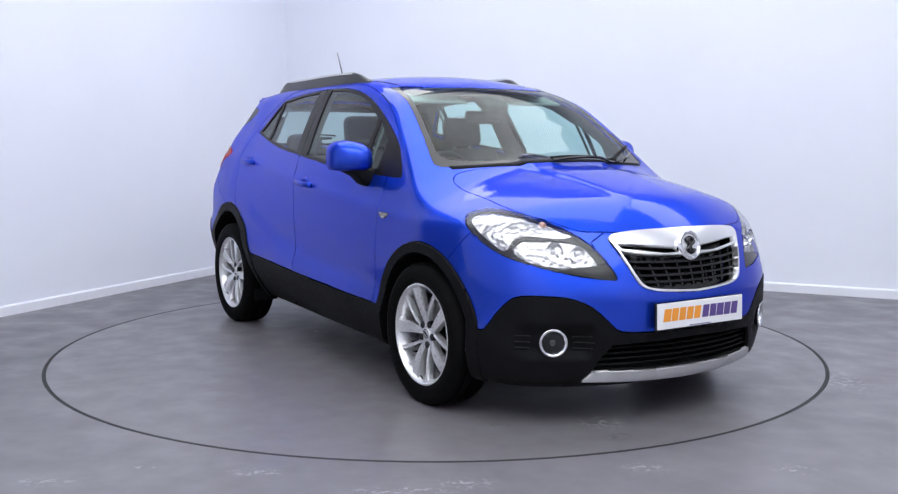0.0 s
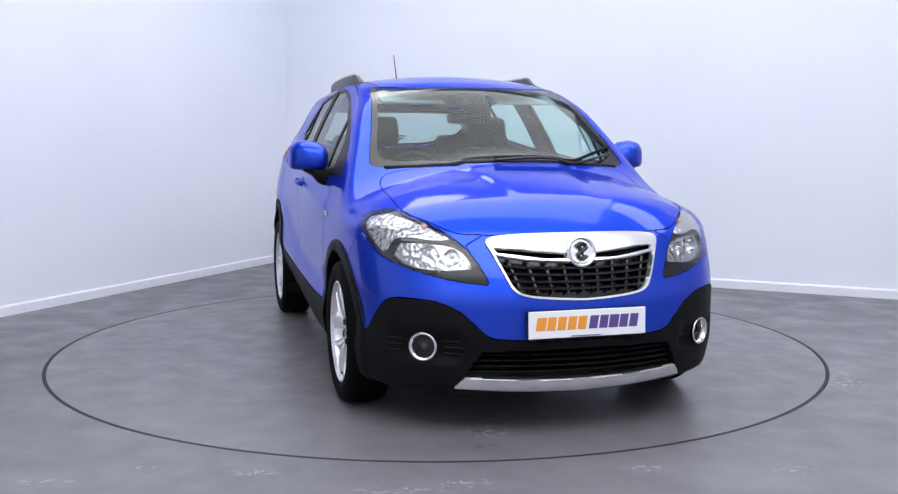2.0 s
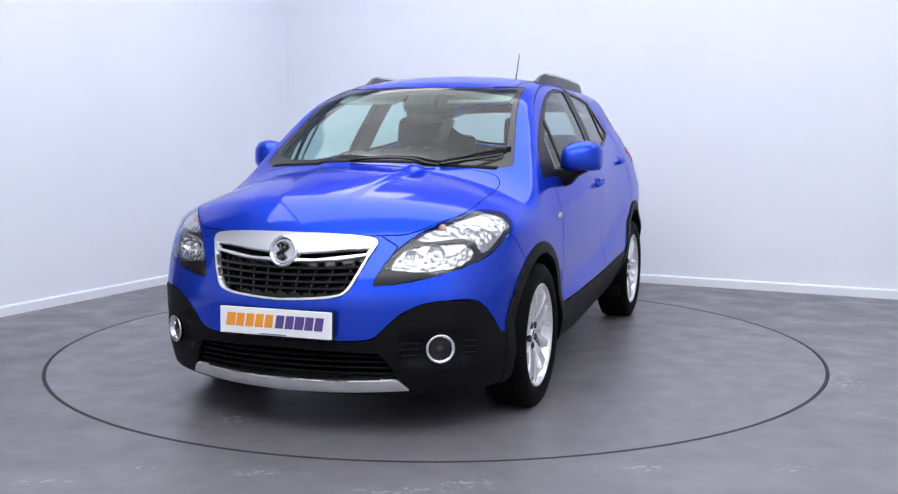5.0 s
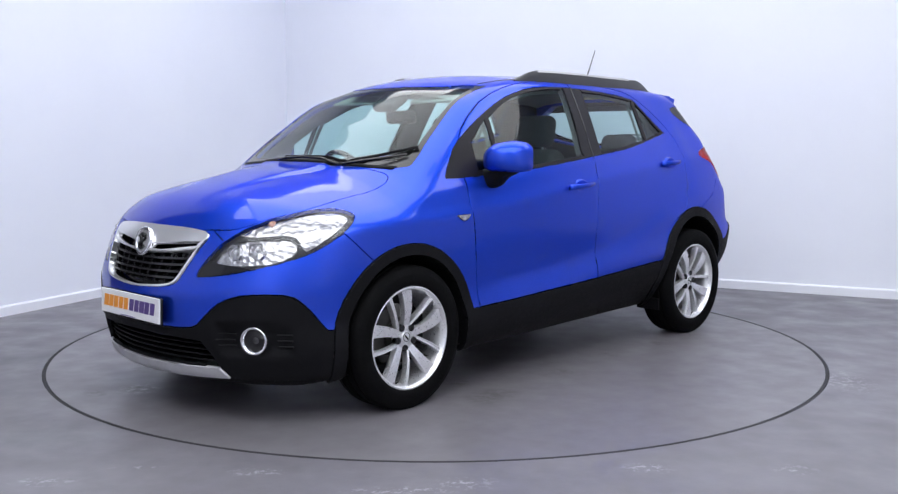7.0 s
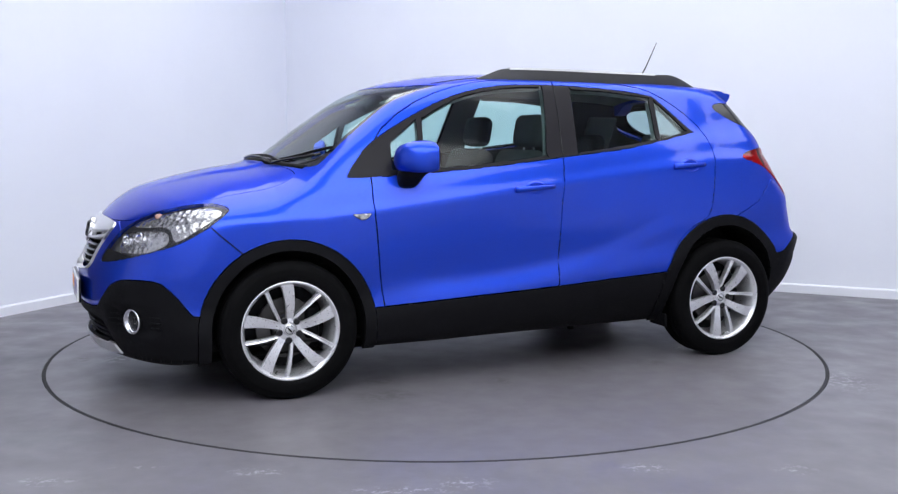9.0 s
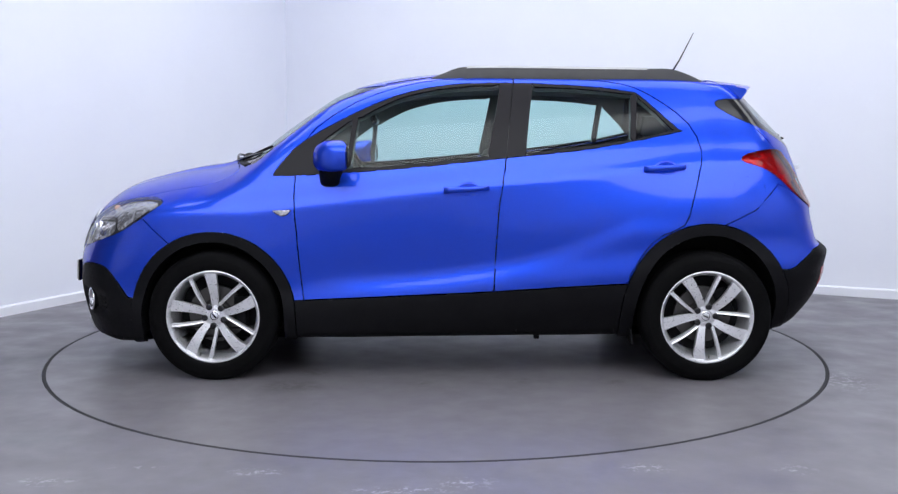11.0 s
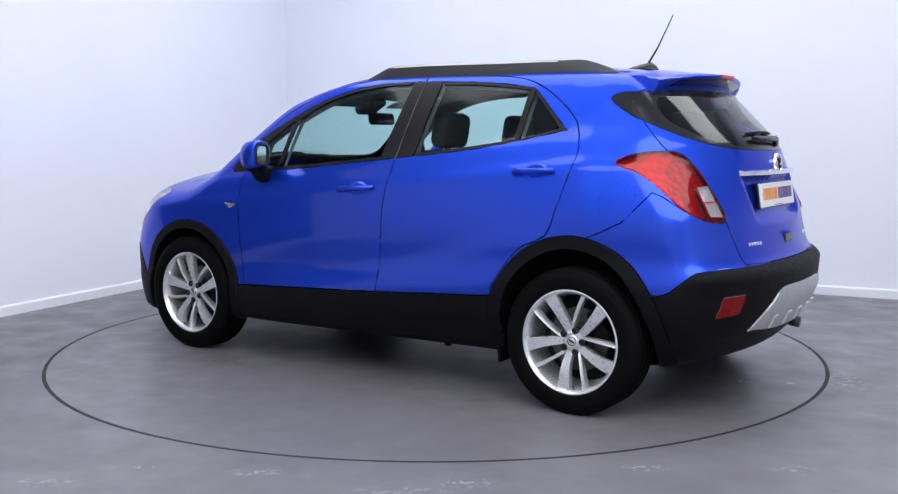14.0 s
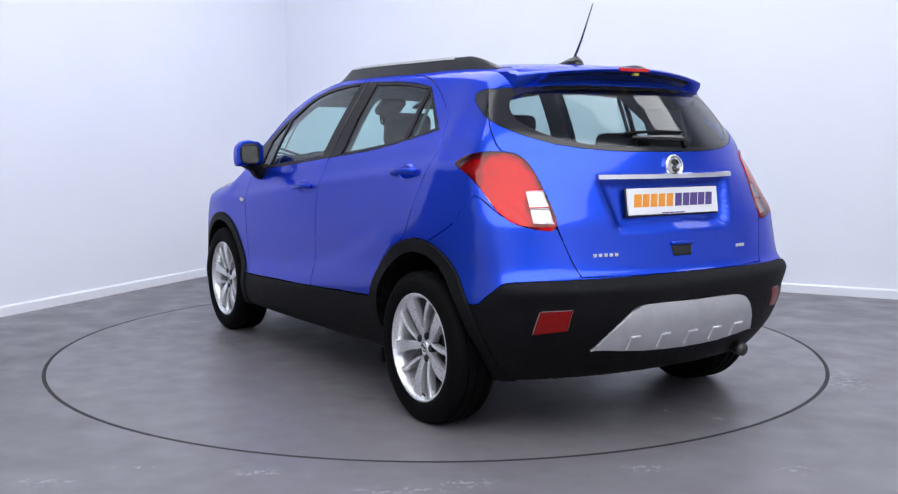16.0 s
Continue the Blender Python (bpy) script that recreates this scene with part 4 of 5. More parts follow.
# liners inside the arches, and an axle beam
for sx, rx, rz in ((1.278, 0.375, 0.392), (-1.278, 0.38, 0.428)):
    for sy in (1, -1):
        bm = bmesh.new()
        path = [(sx + rx, 0.22)] + [(sx + rx * math.cos(a), 0.328 + rz * math.sin(a)) for a in np.linspace(0, math.pi, 24)] + [(sx - rx, 0.235)]
        outs = [bm.verts.new((x, sy * min(0.872, side_y(x, max(z, 0.3)) - 0.012), z)) for x, z in path]
        ins = [bm.verts.new((x, sy * 0.56, z)) for x, z in path]
        for j in range(len(path) - 1):
            bm.faces.new((outs[j], outs[j + 1], ins[j + 1], ins[j]))
        bm.faces.new(ins)
        part("wheel_liner", bm, CLAD, car)
part("axle_beam", tube([(-1.278, -0.62, 0.28), (-1.2, -0.4, 0.25), (-1.2, 0.4, 0.25), (-1.278, 0.62, 0.28)], 0.035), CLAD, car)
part("drive_shaft", tube([(1.278, -0.66, 0.32), (1.278, 0.66, 0.32)], 0.02), CLAD, car)
part("exhaust_silencer", rbox((0.28, 0.62, 0.15), pose(-1.70, -0.12, 0.31), 0.06, 3), CLAD, car, smooth=True)
part("tailpipe", add(tube([(-1.75, -0.44, 0.30), (-1.84, -0.45, 0.295), (-1.93, -0.455, 0.285)], 0.026, 16), tube([(-1.89, -0.452, 0.290), (-1.940, -0.455, 0.283)], 0.029, 16)), STEEL, car, "steel exhaust tailpipe", True)
part("exhaust_pipe", tube([(1.0, 0.1, 0.20), (0.2, 0.1, 0.18), (-1.0, 0.05, 0.18), (-1.5, -0.05, 0.25)], 0.03, 10), STEEL, car)
part("jack_bracket", rbox((0.03, 0.03, 0.06), pose(-0.42, 0.60, 0.185), 0.006), CLAD, car)
for sy in (1, -1):
    part("mud_flap", rbox((0.012, 0.16, 0.075), pose(-0.893, sy * 0.78, 0.215, 0, 6), 0.004), CLAD, car)

# ---- car: grille ----
backing = panel("grille_backing", ["grille_mesh", "grille_slot", "grille"], "B", GLOSS_BLACK, grille, lift=-0.055, gap=-0.01, lip=0)
for z in (0.705, 0.678, 0.651, 0.624):
    half = {0.705: 0.335, 0.678: 0.323, 0.651: 0.309, 0.624: 0.285}[z]
    ys = np.linspace(-half, half, 23)
    rings = []
    for y in ys:
        zz = z + 0.10 * y * y * (1 if z > 0.66 else 0.6)
        x = nose_x(abs(y), zz) - 0.012
        rings.append([(x, y, zz + 0.007), (x, y, zz - 0.003), (x - 0.03, y, zz - 0.006), (x - 0.03, y, zz + 0.006)])
    part("grille_bar", loft(rings), GLOSS_BLACK, grille)
for k in range(-4, 5):
    pts = []
    for z in np.linspace(0.606, 0.735, 7):
        y = k * 0.070 + 0.35 * (z - 0.66) * (k * 0.070) / 0.3
        zz = z + 0.06 * y * y
        pts.append((nose_x(abs(y), zz) - 0.020, y, zz))
    part("grille_rib", loft([[(x, y - 0.005, z), (x, y + 0.005, z), (x - 0.03, y + 0.006, z), (x - 0.03, y - 0.006, z)] for x, y, z in pts]), GLOSS_BLACK, grille)
xb = nose_x(0, 0.773)
tilt = pose(xb + 0.012, 0, 0.773, 0, -14, 0) @ pose(0, 0, 0, 0, 0, -90)
badge = part("badge", revolve([(0.066, -0.01), (0.068, 0.006), (0.060, 0.013), (0.052, 0.010), (0.050, 0.004), (0.0, 0.006)], 48, m=tilt), CHROME, car, "round chrome maker's badge", True)
part("badge_disc", revolve([(0.0, 0.0075), (0.049, 0.0065), (0.049, 0.0)], 40, m=tilt), SATIN_CHROME, badge)
SWIRL = rounded([(0.026, 0.012, 0.020), (0.002, 0.012, 0.033), (-0.022, 0.012, 0.018), (0.0, 0.012, 0.0), (0.022, 0.012, -0.017), (0.0, 0.012, -0.033), (-0.026, 0.012, -0.018)], 4, False)
emb = add(tube(SWIRL, 0.0085, 8), tube([(0.014, 0.012, 0.030), (0.004, 0.012, 0.0), (-0.012, 0.012, -0.030)], 0.009, 8))
bmesh.ops.transform(emb, matrix=tilt, verts=emb.verts)
part("emblem", emb, GLOSS_BLACK, badge)

# lower intake: dark back and slats
panel("intake_back", ["intake"], "B", GLOSS_BLACK, car, lift=-0.09, gap=-0.01, lip=0)
for z in (0.275, 0.30, 0.325, 0.35):
    half = 0.43 + (0.35 - z) * 0.45
    rings = []
    for y in np.linspace(-half, half, 21):
        x = nose_x(abs(y), z) - 0.022
        rings.append([(x, y, z + 0.004), (x + 0.004, y, z), (x, y, z - 0.004), (x - 0.05, y, z - 0.008), (x - 0.05, y, z + 0.002)])
    part("intake_slat", loft(rings), CLAD, car)

# fog lamps with chrome rings, and ribs beside them
for sy in (1, -1):
    y, z = 0.640, 0.380
    x = nose_x(y, z)
    m = pose(x + 0.012, sy * y, z, 0, 0, -90 + sy * 30)
    fog = part("fog_lamp", revolve([(0.047, -0.03), (0.058, 0.004), (0.062, 0.012), (0.058, 0.017), (0.050, 0.012), (0.045, -0.005), (0.040, -0.03)], 48, m=m), CHROME, car, "fog lamp with a chrome ring", True)
    part("bowl", revolve([(0.043, -0.008), (0.035, -0.028), (0.0, -0.04)], 40, m=m), GLOSS_BLACK, fog, smooth=True)
    part("bulb_lens", revolve([(0.0, 0.002), (0.014, -0.004), (0.020, -0.016), (0.020, -0.03)], 24, m=m), GLOSS_BLACK, fog, smooth=True)
    part("cover", revolve([(0.0, 0.006), (0.03, 0.004), (0.046, -0.002)], 32, m=m), LENS, fog, smooth=True)
    for k, (y0, y1) in enumerate(((0.50, 0.565), (0.495, 0.562), (0.505, 0.57))):
        z = 0.352 + 0.026 * k
        for a, b in ((y0, y1), (0.715, 0.765)):
            pts = [(nose_x(q, z) + 0.008, sy * q, z) for q in np.linspace(a, b, 5)]
            part("rib", tube(pts, 0.0045, 6), CLAD, car)

# ---- car: lamps ----
for sy in (1, -1):
    for (y, z, r, back) in ((0.600, 0.762, 0.040, 0.050), (0.515, 0.752, 0.034, 0.048)):
        x = nose_x(y, z) - back
        m = pose(x, sy * y, z, 0, 0, -90 + sy * 18)
        part("lamp_bowl", revolve([(r, 0.030), (r * 0.98, 0.022), (r * 0.7, 0.004), (r * 0.35, -0.006), (0.0, -0.008)], 32, m=m), CHROME, car, smooth=True)
        part("bulb", revolve([(0.0, 0.026), (0.008, 0.024), (0.011, 0.014), (0.009, 0.0)], 16, m=m), SATIN_CHROME, car, smooth=True)
    x = nose_x(0.60, 0.868) - 0.040
    part("indicator_bulb", revolve([(0.0, 0.022), (0.012, 0.018), (0.016, 0.0), (0.012, -0.012)], 16, m=pose(x, sy * 0.60, 0.868, 0, 0, -90 + sy * 20)), AMBER, car, smooth=True)
    u = np.array([49.2, 44.8, 41.4, 46.4]) * ARC
    panel("reverse_reflector", ["reverse_lamp"], "L" if sy > 0 else "R", LAMP_BACK, car, lift=-0.004, gap=-0.001, lip=0)
    pts = [Vector(q) for q in on_nose(np.array([47.8, 43.0]) * ARC, np.array([0.965, 0.968]), -1)]
    part("lamp_divider", tube([(p.x - 0.006, sy * p.y, p.z) for p in pts], 0.003, 6), RED_PLASTIC, car)

# ---- car: mirrors ----
for sy in (1, -1):
    rings = []
    for y, cx, cz, hx, hz in ((0.842, 0.676, 1.136, 0.040, 0.030), (0.854, 0.668, 1.142, 0.072, 0.056), (0.890, 0.658, 1.149, 0.092, 0.072), (0.955, 0.644, 1.154, 0.095, 0.077),
                              (1.00, 0.622, 1.150, 0.080, 0.073), (1.025, 0.605, 1.142, 0.064, 0.062), (1.036, 0.595, 1.137, 0.036, 0.042)):
        rings.append([(max(x, cx - 0.62 * hx), sy * (yy - 0.012), z) for x, yy, z in round_ring(cx, cz, hx, hz, y, 28, 2.8, -0.12)])
    mir = part("door_mirror", loft(rings), PAINT, car, "blue door mirror on a black foot", True)
    mir.data.set_sharp_from_angle(angle=radians(50))
    arm = []
    for y, cx, cz, hx, hz in ((0.80, 0.665, 1.045, 0.050, 0.045), (0.845, 0.668, 1.038, 0.052, 0.046), (0.88, 0.665, 1.055, 0.052, 0.048), (0.91, 0.655, 1.082, 0.060, 0.036), (0.955, 0.645, 1.092, 0.058, 0.024)):
        arm.append([(x, sy * yy, z) for x, yy, z in round_ring(cx, cz, hx, hz, y, 20, 3.0)])
    part("foot", loft(arm), CLAD, mir, "", True)
    gl = [[(x, sy * y, z) for x, y, z in [(0.586 - 0.28 * (y - 0.95) - 0.006 * k, y - 0.012, z) for y, z in [(0.955 + 0.062 * math.copysign(abs(math.cos(a)) ** 0.6, math.cos(a)), 1.150 + 0.055 * math.copysign(abs(math.sin(a)) ** 0.6, math.sin(a))) for a in np.linspace(0, 2 * math.pi, 24, endpoint=False)]]] for k in (0, 1)]
    rim_pts = [(x - 0.001, y, z) for x, y, z in gl[1]]
    part("bezel", tube(rim_pts + rim_pts[:2], 0.006, 6), GLOSS_BLACK, mir)
    part("mirror_glass", loft(gl), CHROME, mir)

# ---- car: handles ----
for sy in (1, -1):
    for x0, x1, z0, z1 in ((0.085, -0.148, 0.978, 0.992), (-0.945, -1.160, 1.088, 1.098)):
        pts, cup = [], []
        for s in np.linspace(0, 1, 9):
            x, z = x0 + (x1 - x0) * s, z0 + (z1 - z0) * s
            out = 0.004 + 0.030 * math.sin(math.pi * min(max(s, 0.02), 0.98)) ** 0.5
            pts.append((x, sy * (side_y(x, z) + out), z))
        rings = [[(x, y + 0.009 * math.cos(a) * sy, z + (0.011 + 0.005 * (1 - i / 8)) * math.sin(a)) for a in np.linspace(0, 2 * math.pi, 14, endpoint=False)] for i, (x, y, z) in enumerate(pts)]
        h = part("door_handle", loft(rings), PAINT, car, "blue pull door handle", True)
        xm, zm = (x0 + x1) / 2 - 0.01, (z0 + z1) / 2
        cup = bmesh.new()
        c = [cup.verts.new((xm + 0.062 * math.cos(a), sy * (side_y(xm + 0.062 * math.cos(a), zm + 0.036 * math.sin(a)) + 0.0025), zm + 0.036 * math.sin(a))) for a in np.linspace(0, 2 * math.pi, 28, endpoint=False)]
        d = [cup.verts.new((xm + 0.052 * math.cos(a), sy * (side_y(xm, zm) + 0.0015), zm + 0.028 * math.sin(a))) for a in np.linspace(0, 2 * math.pi, 28, endpoint=False)]
        for j in range(28):
            cup.faces.new((c[j], c[(j + 1) % 28], d[(j + 1) % 28], d[j]))
        cup.faces.new(d)
        bmesh.ops.recalc_face_normals(cup, faces=cup.faces)
        part("recess", cup, PAINT, h)

# ---- car: seam down each middle pillar between the doors ----
for sy in (1, -1):
    pts = [(x, sy * (side_y(x, z) + 0.0005), z) for x, z in zip(np.interp(np.linspace(1.13, 1.54, 12), [1.072, 1.305, 1.56], [-0.228, -0.256, -0.285]), np.linspace(1.13, 1.54, 12))]
    part("pillar_seam", tube(pts, 0.003, 6), GLOSS_BLACK, car)

# ---- car: roof rails, aerial, spoiler, wipers ----
rail_y = spline([-1.30, -1.0, -0.6, -0.2, 0.15], [0.474, 0.513, 0.545, 0.555, 0.534])
rail_h = spline([-1.31, -1.24, -1.12, -1.0, -0.5, -0.05, 0.0, 0.08, 0.15], [0.004, 0.030, 0.056, 0.052, 0.053, 0.054, 0.052, 0.026, 0.004])
for sy in (1, -1):
    rings, bar = [], []
    for x in np.linspace(-1.31, 0.15, 40):
        y = float(rail_y(x))
        z0, h = top_z(x, y) - 0.012, float(rail_h(x)) + 0.012
        rings.append([(x, sy * (y + a), z0 + b * h) for a, b in ((-0.020, 0), (-0.018, 0.7), (-0.012, 0.96), (0.009, 1.0), (0.015, 0.8), (0.019, 0))])
        if -1.02 < x < -0.02:
            bar.append([(x, sy * (y + a), z0 + h + b) for a, b in ((-0.014, -0.006), (-0.011, 0.005), (0.010, 0.005), (0.0165, -0.007))])
    rail = part("roof_rail", loft(rings), RAIL, car, "black roof rail with a silver top strip", True)
    rail.data.set_sharp_from_angle(angle=radians(40))
    part("silver_strip", loft(bar), SILVER, rail)
    # ditch seam beside the roof
    pts = [(x, sy * (float(rail_y(x)) - 0.028), top_z(x, float(rail_y(x)) - 0.028) + 0.0005) for x in np.linspace(0.40, -1.35, 30)]
    part("roof_seam", tube(pts, 0.003, 6), GLOSS_BLACK, car)

aerial = part("aerial", tube([(-1.250, 0, top_z(-1.25, 0) + 0.03), (-1.30, 0, 1.70), (-1.38, 0, 1.862)], [0.0065, 0.0045, 0.0025], 8), GLOSS_BLACK, car, "short black roof aerial", True)
part("aerial_base", loft([[(x, w * math.cos(a), top_z(x, 0) - 0.004 + h * max(0, math.sin(a))) for a in np.linspace(-0.4, math.pi + 0.4, 12)] for x, w, h in
                          ((-1.13, 0.008, 0.006), (-1.17, 0.022, 0.018), (-1.22, 0.03, 0.034), (-1.27, 0.03, 0.045), (-1.295, 0.022, 0.030), (-1.31, 0.012, 0.01))]), GLOSS_BLACK, aerial, smooth=True)

sp_x = lambda y: -1.672 + 0.44 * y * y
sp_z = lambda y: 1.548 - 0.13 * y * y
rings = []
for y in np.linspace(-0.545, 0.545, 41):
    xe, ze = sp_x(y), sp_z(y)
    zf = top_z(-1.40, abs(y)) + 0.003
    fin = 0.055 * min(max((abs(y) - 0.42) / 0.09, 0), 1)
    rings.append([(-1.40, y, zf), (-1.48, y, zf * 0.55 + ze * 0.45 + 0.006), (xe + 0.05, y, ze + 0.008), (xe + 0.01, y, ze + 0.003), (xe, y, ze - 0.004),
                  (xe + 0.006, y, ze - 0.014 - 0.2 * fin), (xe + 0.06, y, ze - 0.042 - fin), (-1.50, y, ze - 0.05 - fin), (-1.42, y, ze - 0.05 - fin)])
sp = part("spoiler", loft(rings), PAINT, car, "blue roof spoiler over the rear window", True)
sp.data.set_sharp_from_angle(angle=radians(35))
lw = []
for y in np.linspace(-0.43, 0.43, 31):
    xe, ze = sp_x(y), sp_z(y)
    lw.append([(xe + 0.012, y, ze - 0.017), (xe + 0.075, y, ze - 0.045), (-1.52, y, ze - 0.055), (-1.52, y, ze - 0.075), (xe + 0.075, y, ze - 0.062)])
part("spoiler_underside", loft(lw), GLOSS_BLACK, sp)
part("high_brake_lamp", rbox((0.03, 0.17, 0.016), pose(sp_x(0) + 0.012, 0, sp_z(0) - 0.006), 0.003), RED_PLASTIC, sp, "red high-level brake lamp")
part("washer_nozzle", rbox((0.02, 0.03, 0.012), pose(-1.655, -0.02, 1.525), 0.003), YELLOW, sp)

# rear wiper
xw, zw = tail_x(0.08, 1.235), 1.235
rings = []
for s in np.linspace(0, 1, 9):
    y = -0.12 + 0.30 * s
    z = 1.232 + 0.012 * s
    x = tail_x(abs(y), z) - 0.018
    hh = 0.010 + 0.016 * (1 - s)
    rings.append([(x - 0.012, y, z), (x, y, z + hh), (x + 0.012, y, z + 0.004), (x + 0.008, y, z - 0.008)])
rw = part("rear_wiper", loft(rings), GLOSS_BLACK, car, "black rear wiper arm and blade", True)
part("blade", tube([(tail_x(abs(y), 1.25 + 0.02 * math.cos(y * 5)) - 0.006, y, 1.252 + 0.02 * math.cos(y * 5)) for y in np.linspace(-0.13, 0.20, 8)], 0.007, 6), CLAD, rw)
part("pivot", revolve([(0.0, 0.012), (0.022, 0.008), (0.026, -0.01)], 20, m=pose(tail_x(0.1, 1.225) - 0.01, -0.115, 1.228, 0, 0, 90)), GLOSS_BLACK, rw)

# front wipers along the foot of the windscreen
for pivot, tip, knee in (((1.24, 0.36), (1.055, 0.625), 0.55), ((1.285, -0.10), (1.245, 0.34), 0.5)):
    rings = []
    for s in np.linspace(0, 1, 10):
        x, y = pivot[0] + (tip[0] - pivot[0]) * s, pivot[1] + (tip[1] - pivot[1]) * s
        x += 0.015 * math.sin(math.pi * s)
        z = top_z(x, abs(y)) + 0.012 + 0.012 * math.sin(math.pi * s)
        w = 0.010 - 0.004 * s
        rings.append([(x - w, y, z), (x, y, z + 0.008), (x + w, y, z), (x, y, z - 0.006)])
    wp = part("windscreen_wiper", loft(rings), GLOSS_BLACK, car, "black windscreen wiper", True)
    bl = []
    for s in np.linspace(0.05, 1.12, 12):
        x, y = pivot[0] - 0.035 + (tip[0] - pivot[0]) * s, pivot[1] + (tip[1] - pivot[1]) * s - 0.01
        bl.append((x, y, top_z(x, abs(y)) + 0.010))
    part("blade", tube(bl, 0.008, 6), CLAD, wp)
cowl = []
for y in np.linspace(-0.62, 0.62, 25):
    xc = float(np.interp(abs(y), [0, 0.2, 0.46, 0.62], [1.275, 1.263, 1.195, 1.13]))
    zc = top_z(xc, abs(y))
    cowl.append([(xc + 0.018, y, zc - 0.012), (xc + 0.006, y, zc + 0.004), (xc - 0.03, y, zc + 0.010), (xc - 0.05, y, zc + 0.006), (xc - 0.04, y, zc - 0.02)])
part("cowl_panel", loft(cowl), CLAD, car, "", True)


# ---- car: plates with plain bars for the dealer's mark ----
def plate(name, m, label):
    """A plate in its own xz plane, facing -y."""
    ob = part(name, rbox((0.520, 0.010, 0.112), Matrix.Identity(4), 0.003), PLATE_WHITE, car, label)
    ob.matrix_basis = m
    part("plate_holder", rbox((0.530, 0.012, 0.122), pose(0, 0.010, -0.002), 0.004), GLOSS_BLACK, ob)
    for k in range(10):
        wide = 0.042 if k in (0, 7) else 0.037
        x = -0.206 + 0.0450 * k + (0.006 if k > 4 else 0)
        bm = rbox((wide, 0.002, 0.054), Matrix.Identity(4), 0)
        for v in bm.verts:
            v.co.x += 0.16 * v.co.z
        bmesh.ops.transform(bm, matrix=pose(x, -0.0055, 0.004), verts=bm.verts)
        part("printed_bar", bm, ORANGE if k < 5 else PURPLE, ob)
    part("small_print", rbox((0.13, 0.002, 0.004), pose(-0.01, -0.0055, -0.050), 0), PURPLE, ob)
    return ob


xp = nose_x(0, 0.487)
plate("front_plate", pose(xp + 0.018, 0, 0.487, 0, 0, 90) @ pose(0, 0, 0, -2, 0, 0), "white plate with orange and purple printed bars")
plate("rear_plate", pose(tail_x(0, 0.98) - 0.014, 0, 0.980, 0, 0, -90) @ pose(0, 0, 0, -9, 0, 0), "white plate with orange and purple printed bars")
strip = []
for y in np.linspace(-0.385, 0.385, 25):
    x = tail_x(abs(y), 1.086) - 0.012
    strip.append([(x, y, 1.098), (x - 0.010, y, 1.094), (x - 0.012, y, 1.076), (x + 0.02, y, 1.073), (x + 0.02, y, 1.096)])
part("chrome_strip", loft(strip), CHROME, car, "chrome strip over the rear plate")
xr = tail_x(0, 1.128)
back = pose(xr - 0.010, 0, 1.126, 0, 10, 0) @ pose(0, 0, 0, 0, 0, 90)
badge2 = part("badge", revolve([(0.048, -0.012), (0.050, 0.004), (0.044, 0.010), (0.038, 0.008), (0.036, 0.003), (0.0, 0.004)], 40, m=back), CHROME, car, "round chrome maker's badge", True)
part("badge_disc", revolve([(0.0, 0.0052), (0.035, 0.0045), (0.035, 0.0)], 32, m=back), SATIN_CHROME, badge2)
emb = add(tube(SWIRL * [0.72, 0.6, 0.72], 0.006, 8), tube([(0.010, 0.007, 0.022), (0.003, 0.007, 0.0), (-0.009, 0.007, -0.022)], 0.0065, 8))
bmesh.ops.transform(emb, matrix=back, verts=emb.verts)
part("emblem", emb, GLOSS_BLACK, badge2)
# model lettering as plain bars
for y0, n, w in ((0.445, 5, 0.020), (-0.36, 3, 0.018)):
    for k in range(n):
        y, z = y0 - k * (w + 0.005), 0.772
        part("letter_bar", rbox((0.006, w, 0.016), pose(tail_x(abs(y), z) - 0.001, y, z, 0, 0, 0), 0.002), CHROME, car)
hb = rbox((0.02, 0.115, 0.055), pose(tail_x(0, 0.775) + 0.004, 0, 0.775, 0, 6), 0.01)
part("tailgate_handle", hb, GLOSS_BLACK, car)
part("handle_hood", rbox((0.03, 0.125, 0.018), pose(tail_x(0, 0.80) - 0.002, 0, 0.805, 0, 6), 0.007), PAINT, car, smooth=True)
for sy in (1, -1):
    part("plate_lamp", rbox((0.02, 0.05, 0.010), pose(tail_x(0.1, 1.068) - 0.012, sy * 0.10, 1.066), 0.003), LENS, car)
# ribs on the rear skid plate
for k in range(5):
    y = -0.30 + 0.15 * k
    x0, x1 = tail_x(abs(y), 0.40) - 0.016, tail_x(abs(y), 0.445) - 0.015
    part("skid_rib", tube([(x0, y + 0.025, 0.385), (x1, y + 0.018, 0.438), (x1, y - 0.032, 0.440)], 0.005, 6), SATIN_CHROME, car)

# ---- car: cabin ----
def seat(x, y, wide=0.50, recline=18, high=0.62):
    s = part("seat", rbox((0.52, wide, 0.16), pose(x + 0.10, y, 0.56, 0, -5), 0.06, 3), FABRIC, car, "charcoal fabric seat", True)
    part("backrest", rbox((0.14, wide - 0.02, high), pose(x - 0.24, y, 0.88, 0, -recline), 0.06, 3), FABRIC, s, smooth=True)
    return s


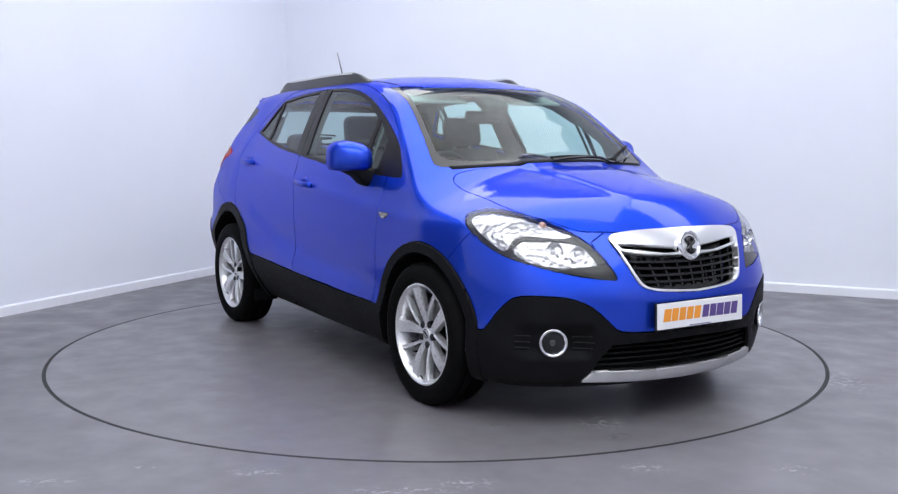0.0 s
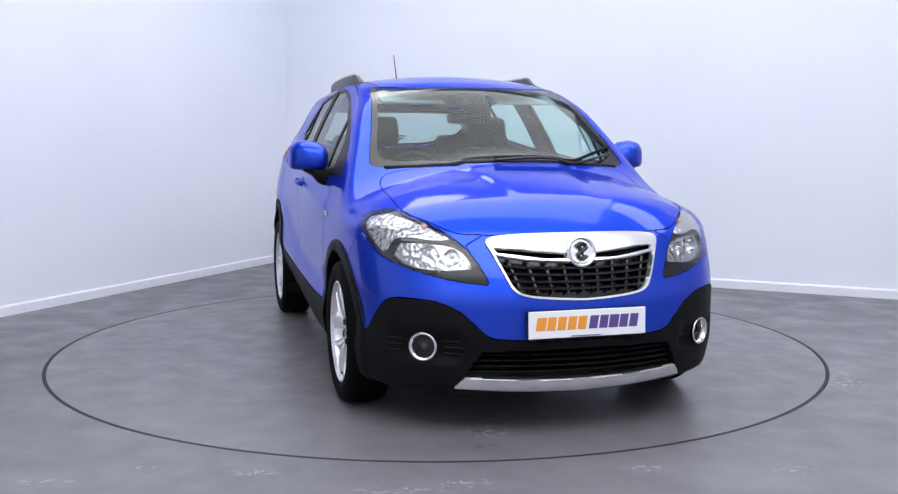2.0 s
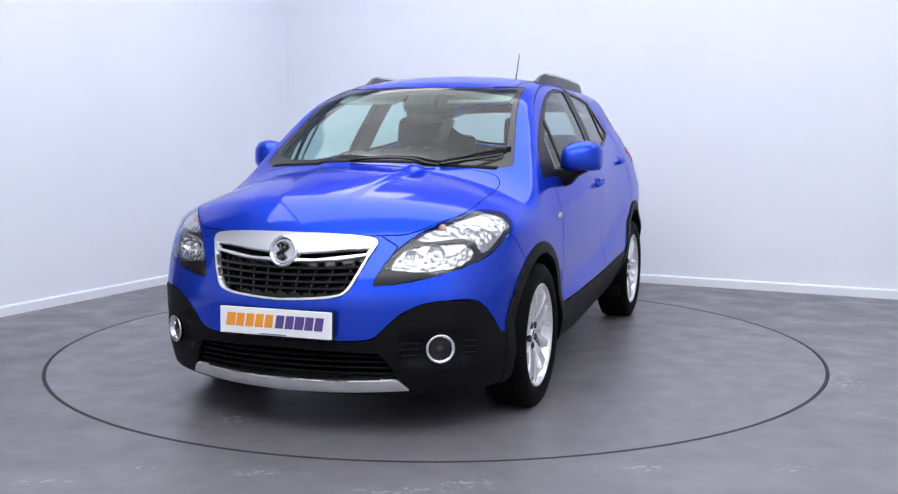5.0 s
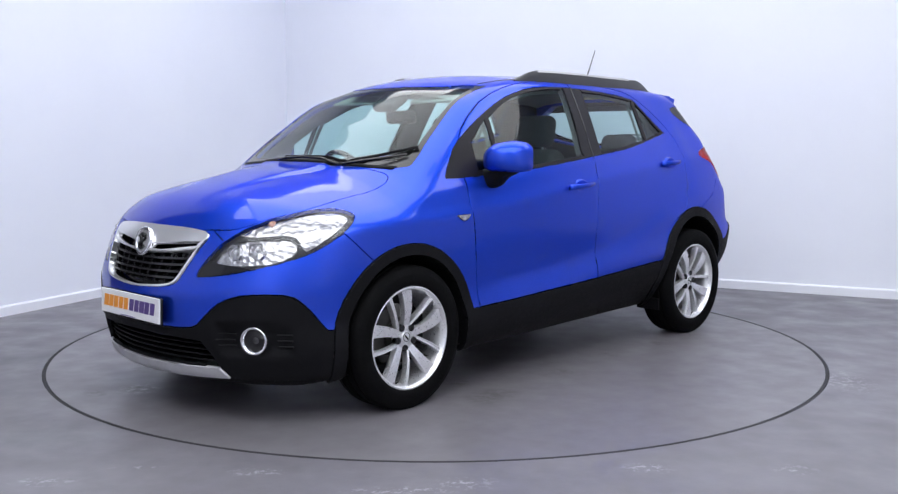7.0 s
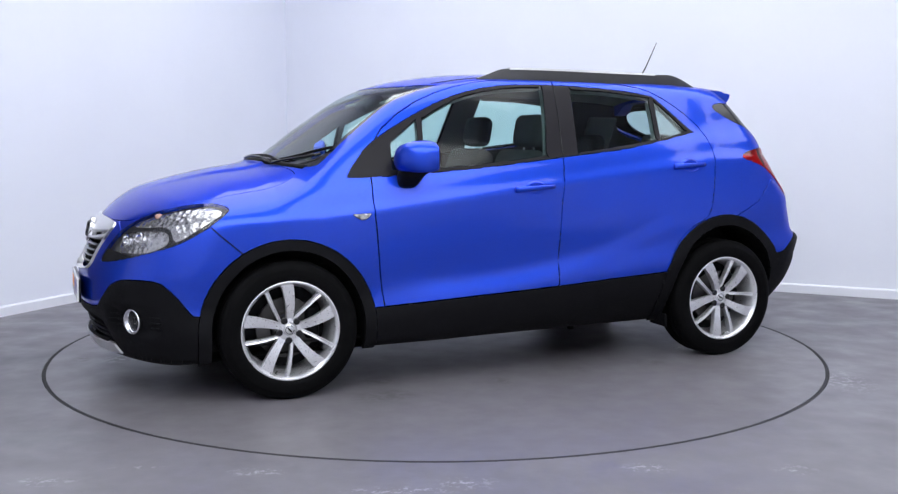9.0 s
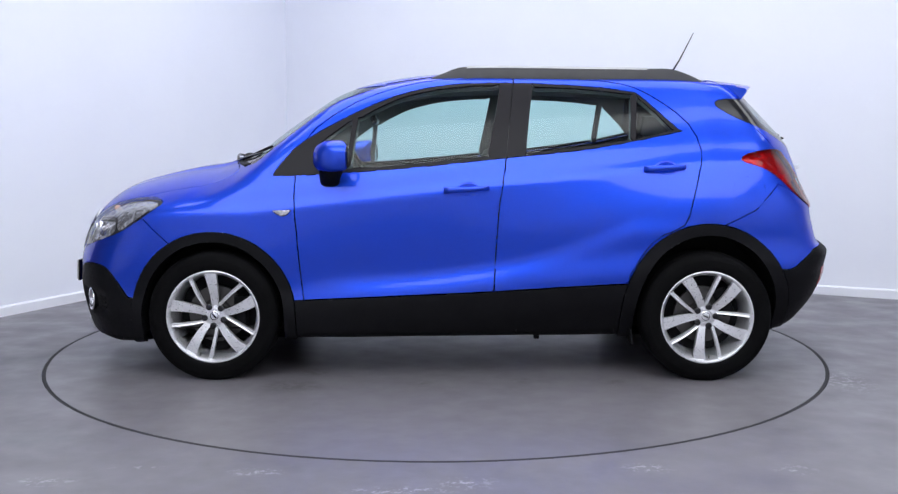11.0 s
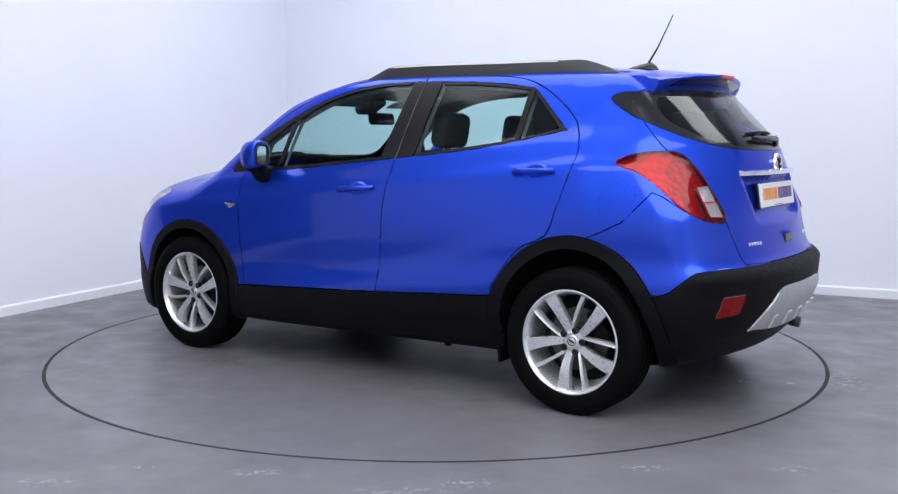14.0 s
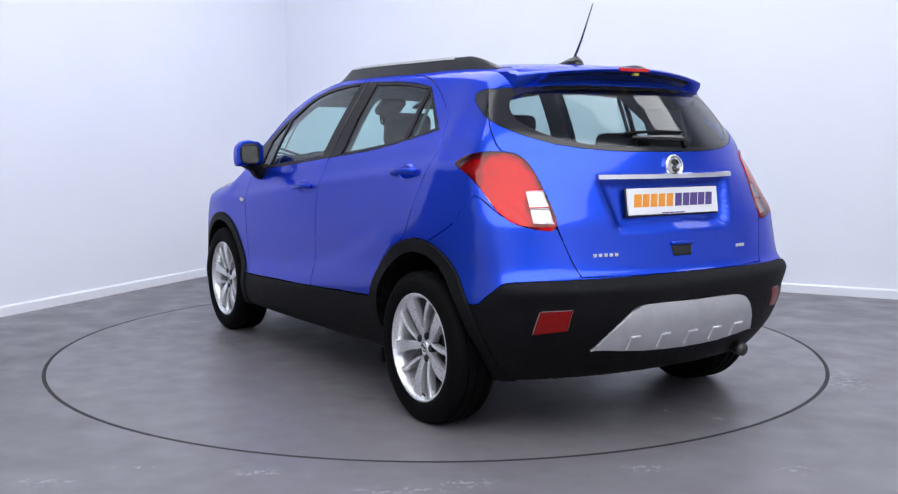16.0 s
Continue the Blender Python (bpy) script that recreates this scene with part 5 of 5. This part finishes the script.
def headrest(x, y, z, wide=0.27, high=0.19):
    h = part("headrest", rbox((0.10, wide, high), pose(x, y, z, 0, -10), 0.045, 3), FABRIC, car, "charcoal headrest", True)
    for d in (-0.06, 0.06):
        part("post", tube([(x + 0.01, y + d, z - 0.22), (x, y + d, z)], 0.006, 8), SATIN_CHROME, h)


for sy in (1, -1):
    seat(0.10, sy * 0.36)
    headrest(-0.27, sy * 0.36, 1.285)
    seat(-0.78, sy * 0.36, 0.56, 22, 0.52)
    headrest(-1.13, sy * 0.38, 1.20, 0.25, 0.14)
seat(-0.78, 0, 0.30, 22, 0.50)
dash = []
for y in np.linspace(-0.70, 0.70, 25):
    xf = 1.12 - 0.25 * y * y
    hood = 0.030 * math.exp(-((y + 0.36) / 0.18) ** 2)
    dash.append([(xf, y, 1.02), (xf - 0.16, y, 1.055 + hood * 0.5), (xf - 0.34, y, 1.055 + hood), (xf - 0.42, y, 1.0), (xf - 0.40, y, 0.7), (xf, y, 0.6)])
part("dashboard", loft(dash), CABIN, car, "dark grey dashboard", True)
ring = [(0.60 + 0.19 * math.sin(a) * 0.42, -0.36 + 0.19 * math.cos(a), 0.99 + 0.19 * math.sin(a) * 0.91) for a in np.linspace(0, 2 * math.pi, 40)]
wheel_ob = part("steering_wheel", tube(ring, 0.015, 10), GLOSS_BLACK, car, "black steering wheel", True)
part("hub", rbox((0.06, 0.16, 0.13), pose(0.62, -0.36, 0.98, 0, -25), 0.03, 3), CABIN, wheel_ob, smooth=True)
for d in (-1, 1):
    part("steering_spoke", tube([(0.62, -0.36, 0.98), (0.60, -0.36 + d * 0.18, 0.985)], 0.014, 8), GLOSS_BLACK, wheel_ob)
zr = top_z(0.60, 0)
mi = part("interior_mirror", rbox((0.035, 0.24, 0.075), pose(0.50, 0.0, zr - 0.165, 0, 12), 0.02, 3), GLOSS_BLACK, car, "interior rear-view mirror", True)
part("mirror_mount", rbox((0.14, 0.17, 0.055), pose(0.585, 0, zr - 0.085, 0, 32), 0.02, 3), CABIN, mi, smooth=True)
head_v = []
rows_x = np.linspace(0.56, -1.42, 16)
for x in rows_x:
    head_v.append([(x, y, top_z(x, abs(y)) - 0.055) for y in np.linspace(-0.54, 0.54, 13)])
bm = bmesh.new()
hv = [[bm.verts.new(p) for p in r] for r in head_v]
for a, b in zip(hv, hv[1:]):
    for j in range(12):
        bm.faces.new((a[j], a[j + 1], b[j + 1], b[j]))
part("headliner", bm, HEADLINER, car, "pale grey headliner", True)
for sy in (1, -1):
    bm = rbox((0.24, 0.025, 0.26), pose(-1.30, sy * 0.565, 1.27, sy * 24, 0, sy * -8), 0.010)
    part("pillar_trim", bm, PILLAR, car)
part("parcel_shelf", rbox((0.40, 1.16, 0.02), pose(-1.48, 0, 1.03), 0.008), CABIN, car)
part("cabin_floor", rbox((3.0, 1.4, 0.04), pose(-0.3, 0, 0.36), 0.01), CABIN, car)
for sy in (1, -1):
    part("sun_visor", rbox((0.16, 0.36, 0.015), pose(0.50, sy * 0.33, top_z(0.5, 0.33) - 0.075, 0, 18), 0.006), HEADLINER, car)
    part("door_card", rbox((1.0, 0.05, 0.10), pose(0.35, sy * 0.76, 0.90), 0.02), CABIN, car)


def motions():
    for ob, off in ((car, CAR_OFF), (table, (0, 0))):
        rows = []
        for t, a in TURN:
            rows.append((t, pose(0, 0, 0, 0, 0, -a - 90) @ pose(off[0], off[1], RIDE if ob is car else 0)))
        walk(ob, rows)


motions()
